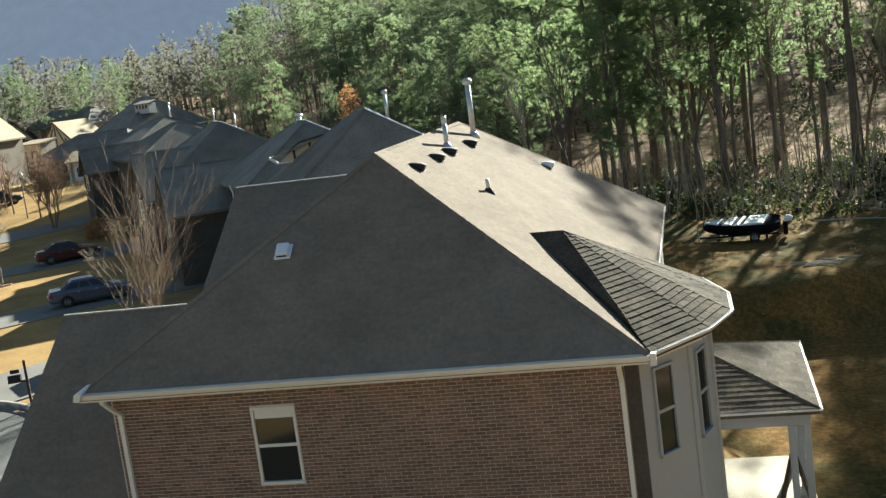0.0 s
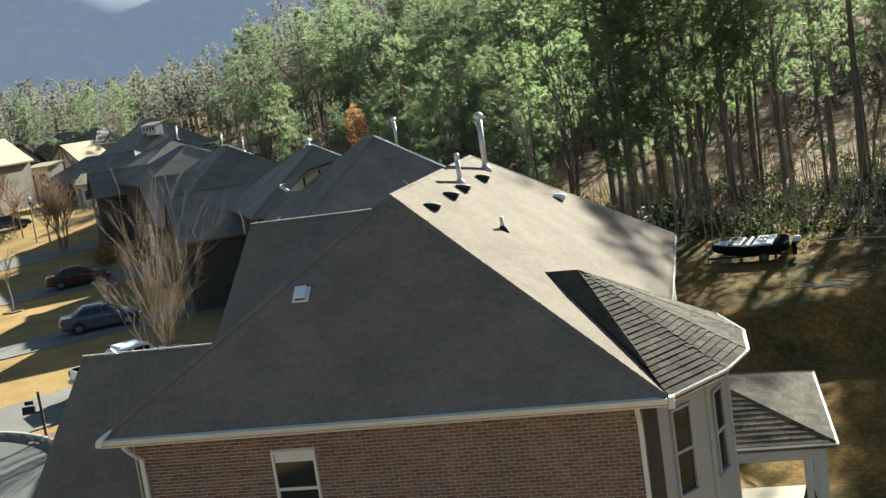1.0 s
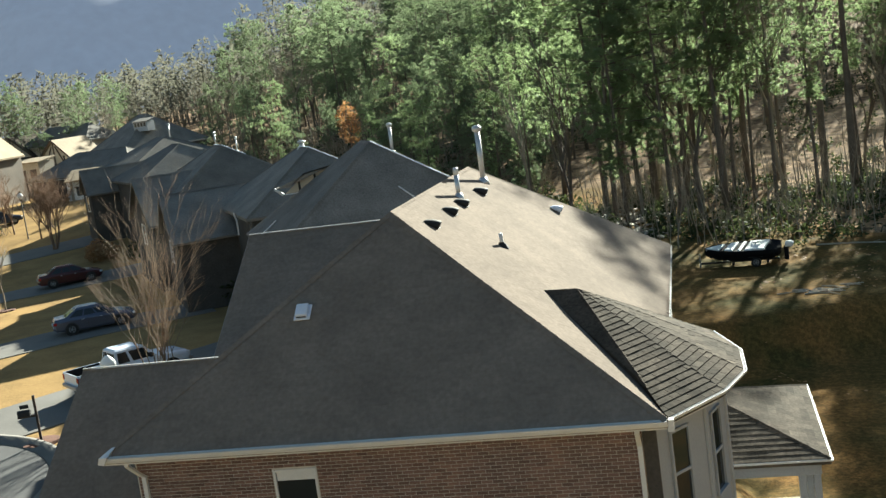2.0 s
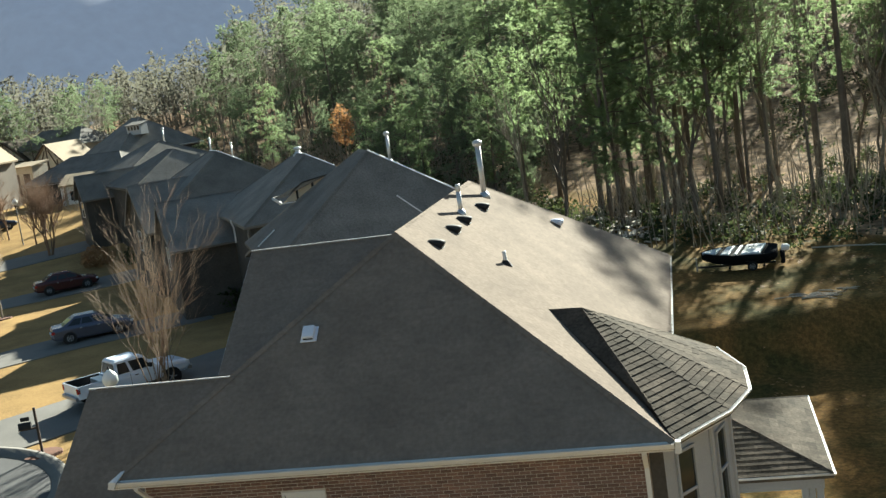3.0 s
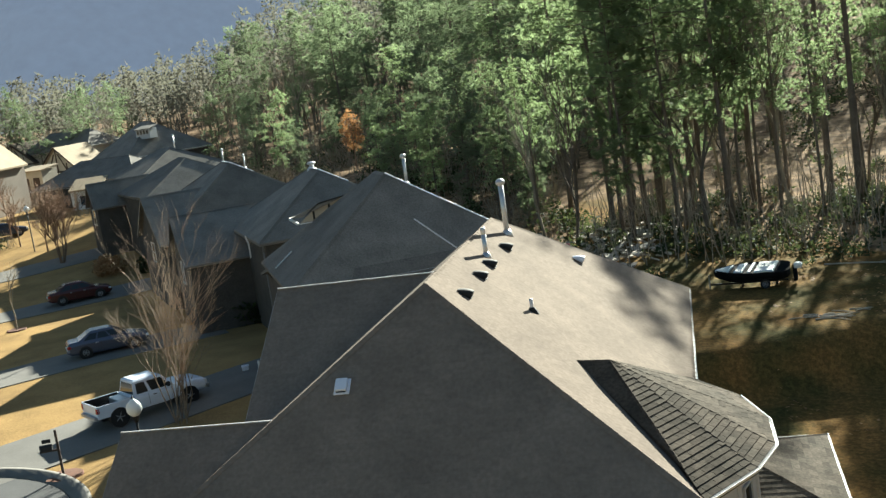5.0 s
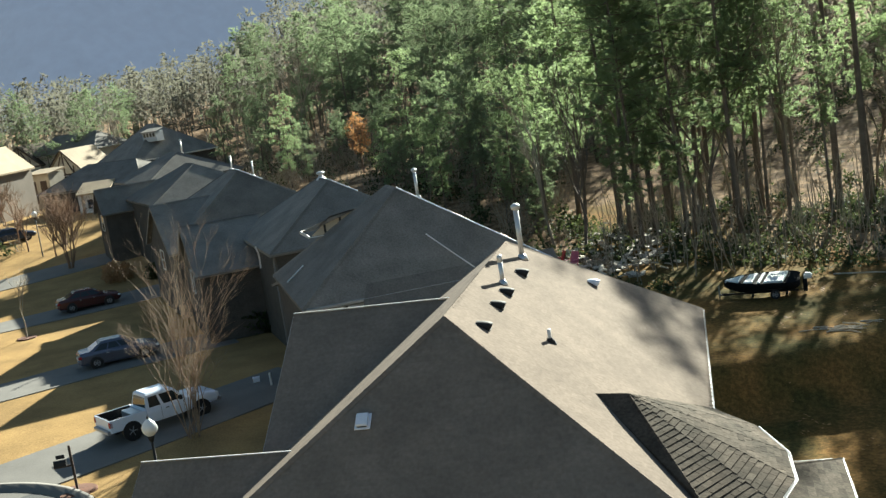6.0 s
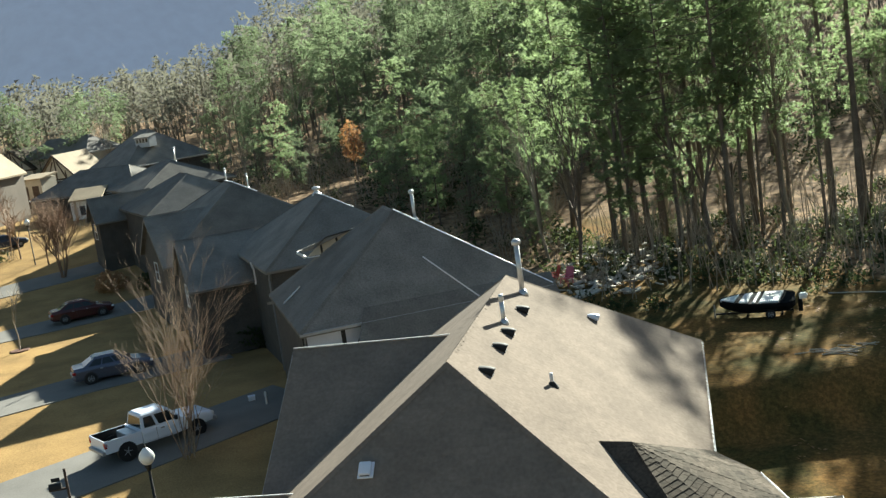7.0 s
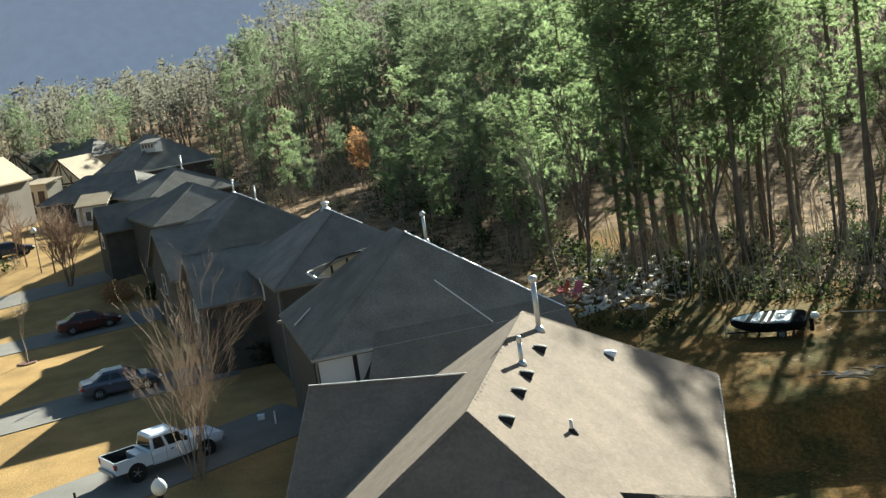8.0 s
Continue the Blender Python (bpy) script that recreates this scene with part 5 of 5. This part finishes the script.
for k, (x, y, t) in enumerate(((-65.5, 100.0, 7.5), (-72.5, 109.0, 8.0), (-69.0, 104.0, 6.5), (-76.0, 113.0, 7.0), (-60.5, 96.5, 5.5), (-82.0, 114.5, 5.0), (-80.0, 113.5, 4.4), (-78.0, 115.5, 5.2), (-84.5, 113.5, 4.8))):
    tr = thing("bare_tree", on_ground(x, y, 70 * k, 0), "leafless brown street tree in a lawn", "tree", "street trees")
    part("trunk", bare_tree(400 + k, t, 0.5, 0.09, depth=4, low=0.36, twigs=4), BROWN, tr, smooth=True)

russet = thing("russet_tree", on_ground(-37.4, 123.4, 0, 0), "small tree holding orange-brown leaves among the woods", "tree")
part("trunk", bare_tree(505, 7.5, 0.4, 0.12, depth=3, low=0.4, twigs=4), BROWN, russet, smooth=True)
part("crown", leaf_mass(506, 1.8, 5.4, 380, 0.2), LEAF_ORANGE, russet, "orange-brown dry leaves", pose(0, 0, 2.2))

box = thing("utility_box", on_ground(-23.7, 52.7, 25, 0), "small white utility box beside the driveway", "box")
part("body", Build().box((-0.17, -0.13, -0.1), (0.17, 0.13, 0.24), 0.02), VENT_WHITE, box)
part("lid", Build().box((-0.19, -0.15, 0.24), (0.19, 0.15, 0.28), 0.012), VENT_WHITE, box)
single("marker_post", Build().box((-0.05, -0.05, -0.2), (0.05, 0.05, 0.7), 0.012), WHITE, "short white marker post on the lawn", "post", m=on_ground(-22.6, 51.9, 0, 0))
leaves = Build()
rnd = random.Random(41)
for k in range(2600):
    x, y = rnd.uniform(2.0, 13.0), rnd.uniform(16.0, 62.0)
    if noise.noise((x * 0.35, y * 0.35, 7.0)) < 0.08 + 0.3 * rnd.random():
        continue
    q, t = Vector((x, y, height(x, y) + rnd.uniform(0.015, 0.05))), rnd.uniform(0, 6.3)
    u = Vector((math.cos(t), math.sin(t), rnd.uniform(-0.4, 0.4))) * rnd.uniform(0.06, 0.13)
    v = Vector((-math.sin(t), math.cos(t), rnd.uniform(-0.4, 0.4))) * rnd.uniform(0.04, 0.08)
    leaves.face(q - u, q - v, q + u, q + v)
single("fallen_leaves", leaves, LEAF_ORANGE, "orange-brown dry leaves scattered over rough grass", "leaves", kind="stuff")

# the boat on its trailer
HULL = material("black_gelcoat", (0.012, 0.013, 0.015), 0.85, scale=3, fine=20, var=0.1, bump=0, spec=0.03)
DECK_WHITE = material("white_boat_deck", (0.82, 0.82, 0.8), 0.35, scale=3, fine=20, var=0.04, bump=0)
bx, by = 1.78, 60.8
boat = thing("motor_boat", on_ground(bx + 0.1, by - 0.3, -6, -0.2) @ pose(0, 0, 0, 5, 0, 0) @ Matrix.Scale(0.86, 4), "black-hulled open motor boat with white deck, standing on a trailer", "boat")
hs = [(-2.4, 0.03, 1.0, 1.4), (-2.1, 0.4, 0.8, 1.4), (-1.5, 0.78, 0.66, 1.38), (-0.5, 1.1, 0.58, 1.36), (0.8, 1.2, 0.6, 1.34), (1.6, 1.14, 0.66, 1.32), (1.9, 0.98, 0.74, 1.32), (2.05, 0.7, 0.84, 1.32)]
part("hull", Build().loft([[(x, -w, zt), (x, -w * 0.97, zt - 0.2), (x, -w * 0.72, zb + 0.12), (x, 0, zb), (x, w * 0.72, zb + 0.12), (x, w * 0.97, zt - 0.2), (x, w, zt)] for x, w, zb, zt in hs]), HULL, boat)
for k in (-1, 1):
    part("rub_rail", Build().tube([(x, k * w, zt + 0.01) for x, w, zb, zt in hs], 0.035, 6), HULL, boat)
for x0, x1, w0, w1, z, name in ((-2.1, -1.3, 0.2, 0.66, 1.4, "bow_deck"), (-0.98, -0.48, 0.78, 0.92, 1.385, "bench"), (-0.2, -0.02, 0.92, 0.96, 1.375, "side_bench"), (0.2, 1.32, 0.98, 0.98, 1.37, "stern_deck")):
    sk = 0.22
    part(name, Build().loft([[(x0 - sk, -w0, z - 0.05), (x1 - sk, -w1, z - 0.05), (x1 + sk * 0.3, w1, z - 0.05), (x0 + sk * 0.3, w0, z - 0.05)], [(x0 - sk, -w0, z + 0.04), (x1 - sk, -w1, z + 0.04), (x1 + sk * 0.3, w1, z + 0.04), (x0 + sk * 0.3, w0, z + 0.04)], [(x0 - sk + 0.06, -w0 + 0.08, z + 0.08), (x1 - sk - 0.06, -w1 + 0.08, z + 0.08), (x1 + sk * 0.3 - 0.06, w1 - 0.08, z + 0.08), (x0 + sk * 0.3 + 0.06, w0 - 0.08, z + 0.08)]]), DECK_WHITE, boat)
part("seat_post", Build().tube([(0.6, 0.05, 1.42), (0.6, 0.05, 1.56)], 0.05, 8), METAL, boat)
part("seat", Build().box((0.42, -0.12, 1.54), (0.85, 0.2, 1.62), 0.03), METAL, boat)
motor = part("outboard_motor", Build().box((2.2, -0.2, 0.4), (2.45, 0.2, 1.2), 0.05), HULL, boat)
part("cowling", Build().loft([[(2.3, -0.17, 1.2), (2.72, -0.15, 1.2), (2.72, 0.15, 1.2), (2.3, 0.17, 1.2)], [(2.28, -0.19, 1.4), (2.78, -0.17, 1.4), (2.78, 0.17, 1.4), (2.28, 0.19, 1.4)], [(2.38, -0.11, 1.52), (2.64, -0.1, 1.52), (2.64, 0.1, 1.52), (2.38, 0.11, 1.52)]]), DECK_WHITE, motor, "white motor cowling")
trailer = thing("boat_trailer", on_ground(bx + 0.1, by - 0.3, -6, 0) @ Matrix.Scale(0.86, 4), "black steel boat trailer under the boat", "trailer")
part("frame", Build().box((-2.7, -0.06, 0.2), (1.9, 0.06, 0.3)).box((-0.8, -0.9, 0.2), (-0.68, 0.9, 0.3)).box((1.2, -0.9, 0.2), (1.32, 0.9, 0.3)), DARK_METAL, trailer)
part("jack", Build().tube([(-2.75, 0, 0.0), (-2.75, 0, 0.85)], 0.05, 8), METAL, trailer)
for s in (-1, 1):
    wheel(trailer, 0.6, s * 0.98, 0.29, s)
    part("mudguard", Build().box((0.2, s * 0.98 - 0.13, 0.6), (1.0, s * 0.98 + 0.13, 0.64), 0.02), DARK_METAL, trailer)

# things at the edge of the woods
RED = material("red_plastic", (0.45, 0.03, 0.035), 0.4, scale=4, fine=20, var=0.08, bump=0)
PINK = material("pink_plastic", (0.6, 0.16, 0.22), 0.4, scale=4, fine=20, var=0.08, bump=0)
for k, (x, y, m_, lab) in enumerate(((-10.5, 73.6, RED, "red plastic garden chair on bare ground"), (-9.5, 72.8, PINK, "pink plastic garden chair on bare ground"))):
    ch = thing("garden_chair", on_ground(x, y, 200 + 40 * k, 0), lab, "chair", "garden chairs")
    part("seat", Build().loft([[(-0.3, -0.3, 0.42), (0.3, -0.3, 0.48), (0.3, 0.3, 0.48), (-0.3, 0.3, 0.42)], [(-0.3, -0.3, 0.48), (0.3, -0.3, 0.54), (0.3, 0.3, 0.54), (-0.3, 0.3, 0.48)]]), m_, ch)
    part("backrest", Build().loft([[(-0.34, -0.32, 0.45), (-0.28, -0.32, 0.45), (-0.28, 0.32, 0.45), (-0.34, 0.32, 0.45)], [(-0.58, -0.28, 1.15), (-0.52, -0.28, 1.15), (-0.52, 0.28, 1.15), (-0.58, 0.28, 1.15)]]), m_, ch)
    for lx2, ly2 in ((-0.25, -0.28), (0.27, -0.28), (-0.25, 0.28), (0.27, 0.28)):
        part("leg", Build().tube([(lx2, ly2, 0.45), (lx2 * 1.2, ly2 * 1.1, 0)], 0.035, 6), m_, ch)
    for s in (-1, 1):
        part("armrest", Build().box((-0.4, s * 0.33 - 0.05, 0.66), (0.3, s * 0.33 + 0.05, 0.7), 0.01), m_, ch)
PALE = material("pale_dead_wood", (0.58, 0.51, 0.42), 0.9, scale=2, fine=14, var=0.3)
rnd = random.Random(21)
for x, y, length, r, a in ((-6.2, 81.2, 2.6, 0.09, -15), (-7.0, 82.5, 1.8, 0.07, 20), (7.6, 63.0, 4.2, 0.04, -20), *((rnd.gauss(4.6, 0.9), rnd.gauss(53.0, 0.35), rnd.uniform(0.5, 1.5), rnd.uniform(0.02, 0.04), rnd.uniform(-60, 40)) for _ in range(14))):
    d = Vector((math.cos(radians(a)), math.sin(radians(a)), 0)) * length / 2
    b = Build().tube([tuple(-d), (0.05, 0.08, 0.02), tuple(d)], [r, r * 0.9, r * 0.6], 8)
    b.tube([(d.x * 0.3, d.y * 0.3, 0.0), (d.x * 0.6, d.y * 0.6 + 0.12 * length, 0.05)], [r * 0.5, r * 0.2], 5)
    single("fallen_branch", b, PALE, "pale fallen branch lying on leaf litter", "branch", "fallen branches", m=on_ground(x, y, 0, r * 0.8))
b = Build()
for k in range(230):
    a, d = rnd.uniform(0, 6.3), rnd.random() ** 0.6
    x, y = -6.3 + 4.4 * d * math.cos(a), 76.0 + 8.0 * d * math.sin(a)
    z, s, t = height(x, y), rnd.uniform(0.08, 0.36), rnd.uniform(0, 3.1)
    u, v = Vector((math.cos(t), math.sin(t), rnd.uniform(-0.2, 0.4))) * s, Vector((-math.sin(t), math.cos(t), rnd.uniform(-0.2, 0.4))) * s * rnd.uniform(0.3, 0.8)
    q = Vector((x, y, z + 0.12 + 0.15 * rnd.random()))
    n = Vector((0, 0, 0.08))
    b.loft([[q - u - v - n, q + u - v - n, q + u + v - n, q - u + v - n], [q - u - v, q + u - v, q + u + v, q - u + v]])
single("brush_pile", b, PALE, "scattered pale offcuts and stones at the woods' edge", "debris", kind="stuff")
ringlog = Build().tube([(-9.2 + 1.7 * math.cos(radians(a)), 71.3 + 3.4 * math.sin(radians(a)), height(-9, 71) + 0.14) for a in range(-80, 75, 12)], 0.17, 8)
single("log_border", ringlog, PALE, "curved tan log border round the chairs", "log", smooth=True)


# houses at the end of the street
def gable_house(label, m, w, length, ze, zr, wall, roof, timbered=True):
    """A gabled house: ridge along local y, gable with dark timbers towards local -y."""
    h = thing("gabled_house", m, label, "house", "far houses")
    o = 0.35
    left, right = [(-w - o, -o, ze - 0.1), (-w - o, length + o, ze - 0.1), (0, length + o, zr), (0, -o, zr)], [(w + o, -o, ze - 0.1), (w + o, length + o, ze - 0.1), (0, length + o, zr), (0, -o, zr)]
    part("roof", Build().slab(left, 0.2).slab(right, 0.2), roof, h)
    sec = [(-w, -1.5), (w, -1.5), (w, ze - 0.2), (0, zr - 0.25), (-w, ze - 0.2)]
    part("wall", Build().loft([[(x, 0, z) for x, z in sec], [(x, length, z) for x, z in sec]]), wall, h)
    if timbered:
        for x0, z0, x1, z1 in ((-w, ze - 0.2, w, ze - 0.2), (0, ze - 0.2, 0, zr - 0.3), (-w * 0.5, ze - 0.2, -w * 0.1, zr - 0.9), (w * 0.5, ze - 0.2, w * 0.1, zr - 0.9), (-w * 0.5, ze - 0.2, -w * 0.5, ze + 0.9), (w * 0.5, ze - 0.2, w * 0.5, ze + 0.9)):
            part("timber", Build().tube([(x0, -0.03, z0), (x1, -0.03, z1)], 0.11, 4), TIMBER, h)
        for s in (-1, 1):
            part("bargeboard", Build().tube([(s * (w + o), -o, ze - 0.15), (0, -o, zr - 0.03)], 0.13, 4), TIMBER, h)
    window(h, (0, -0.03, ze - 1.1), (-1, 0), (0, -1), 1.3, 1.5, False)
    window(h, (-w * 0.55, -0.03, ze - 1.1), (-1, 0), (0, -1), 0.9, 1.5, False)
    return h


gable_house("cream half-timbered house with a sunlit tan roof", pose(-83.0, 139, 3.6, 0, 0, -6), 2.9, 7.0, 4.3, 7.4, STUCCO, SHINGLE_TAN)
gable_house("cream house with a sunlit tan roof, beside the street", pose(-83.9, 120.0, 5.6, 0, 0, -4), 3.2, 7.0, 4.3, 7.2, SIDING_SHADE, SHINGLE_TAN)
annex = thing("garage_annex", pose(-81.9, 130.5, 4.4, 0, 0, -8), "low cream annex with a flat tan roof and dark doors", "annex", "far houses")
part("annex_wall", Build().box((-1.7, 0, -0.5), (1.7, 3, 4.3)), STUCCO, annex)
part("annex_roof", Build().slab([(-2.0, -0.5, 4.35), (2.0, -0.5, 4.35), (2.0, 3.2, 4.75), (-2.0, 3.2, 4.75)], 0.16), SHINGLE_TAN, annex)
for x in (-0.9, 0.75):
    part("annex_door", Build().box((x - 0.5, -0.05, 0.6), (x + 0.5, -0.005, 3.4), 0.01), TIMBER, annex, "dark door")
gable_house("small cream gabled house with dark timbers", pose(-97.5, 152, 4.6, 0, 0, 5), 3.0, 8.0, 4.4, 7.4, STUCCO, SHINGLE_GREY)
b = hip_house("brick_house", "house with dark hipped roof and cream walls", pose(-90.5, 157, 4.6, 0, 0, 82), 4.6, -6.0, 6.0, -3.6, 3.6, 5.6, 8.0, STUCCO, SHINGLE_DARK, group="far houses")
b = hip_house("brick_house", "low dark-roofed house behind a sunlit entrance porch", pose(-69.0, 126.0, 4.2, 0, 0, 80), 5.0, -7.5, 7.5, -3.6, 3.6, 2.5, 5.0, BRICK_SHADE, SHINGLE_DARK, group="far houses")
b = hip_house("brick_house", "dark-roofed house with a row of dormer windows", pose(-69.0, 138, 4.4, 0, 0, 52), 6.0, -5.6, 5.6, -1.2, 1.2, 4.2, 8.3, BRICK_SHADE, SHINGLE_DARK, group="far houses")
dm = part("dormer", Build().loft([[(-1.6, -0.1, -1.2), (1.6, -0.1, -1.2), (1.6, 2.2, -1.2), (-1.6, 2.2, -1.2)], [(-1.6, -0.1, 0.7), (1.6, -0.1, 0.7), (1.6, 2.2, 0.7), (-1.6, 2.2, 0.7)]]), SIDING, b, "pale dormer with four windows", pose(-2.2, -3.6, 7.0, 0, 0, -62) @ Matrix.Scale(0.66, 4))
for k in range(4):
    part("dormer_window", Build().box((-1.3 + 0.7 * k, -0.14, -0.3), (-0.85 + 0.7 * k, -0.1, 0.45)), GLASS, dm)
part("dormer_roof", Build().slab([(-1.85, -0.4, 0.7), (1.85, -0.4, 0.7), (1.85, 2.4, 1.25), (-1.85, 2.4, 1.25)], 0.12), SHINGLE_DARK, dm)
por = thing("entrance_porch", pose(-68.0, 119.3, 4.3, 0, 0, 12), "tan-roofed entrance porch on white posts with a white door", "porch", "far houses")
part("porch_roof", Build().slab([(-1.9, -1.6, 2.15), (1.9, -1.6, 2.15), (1.9, 1.9, 3.2), (-1.9, 1.9, 3.2)], 0.16), SHINGLE_TAN, por)
for k in (-1, 1):
    part("post", Build().box((k * 1.6 - 0.14, -1.4, -0.5), (k * 1.6 + 0.14, -1.12, 2.05), 0.02), WHITE, por)
part("front_wall", Build().box((-1.6, -0.9, -0.5), (1.6, 0.6, 2.3)), STUCCO, por)
part("door", Build().box((-1.2, -1.0, -0.2), (1.2, -0.905, 2.05), 0.02), WHITE, por, "white panelled double door")
for k in (-1, 1):
    part("door_pane", Build().box((k * 0.55 - 0.3, -1.02, 0.35), (k * 0.55 + 0.3, -1.004, 1.4)), GLASS, por)

# bricks, shingles and other pieces of the first house
brick_mesh = Build().box((0, 0, 0), (0.193, 0.1, 0.054)).mesh("brick", BRICK)
rest = Build()
rnd = random.Random(3)
wx0, wx1 = -W + 0.4, W - 0.48
row = 0
singles = 0
z = 0.0
front = [o for o in house.children if o.name.startswith("front_wall")][0]
while z < ZE - 0.22:
    x = wx0 - (0.1025 if row % 2 else 0)
    while x < wx1 - 0.001:
        x0, x1 = max(x, wx0), min(x + 0.193, wx1)
        inside = x1 > WIN[0] - HX - 0.44 and x0 < WIN[0] - HX + 0.44 and z + 0.057 > WIN[1] - 0.75 and z < WIN[1] + 0.75
        if inside:
            if x0 < WIN[0] - HX - 0.48:
                x1 = WIN[0] - HX - 0.445
            elif x1 > WIN[0] - HX + 0.48:
                x0 = WIN[0] - HX + 0.445
            else:
                x1 = x0
        if x1 - x0 > 0.008:
            proud = 0.006 + rnd.random() * 0.005
            full = x1 - x0 > 0.19
            if full and 4.45 < z < 5.9 and -3.6 < x0 < -0.2 and singles < 300:
                o = part("brick", brick_mesh, BRICK, front, at=Matrix.Translation((x0, WALL_Y - proud, z)))
                singles += 1
            else:
                rest.box((x0, WALL_Y - proud, z), (x1, WALL_Y + 0.05, z + 0.054))
        x += 0.205
    z += 0.067
    row += 1
tagged(part("brick_rest", rest, BRICK, front), kind="stuff")
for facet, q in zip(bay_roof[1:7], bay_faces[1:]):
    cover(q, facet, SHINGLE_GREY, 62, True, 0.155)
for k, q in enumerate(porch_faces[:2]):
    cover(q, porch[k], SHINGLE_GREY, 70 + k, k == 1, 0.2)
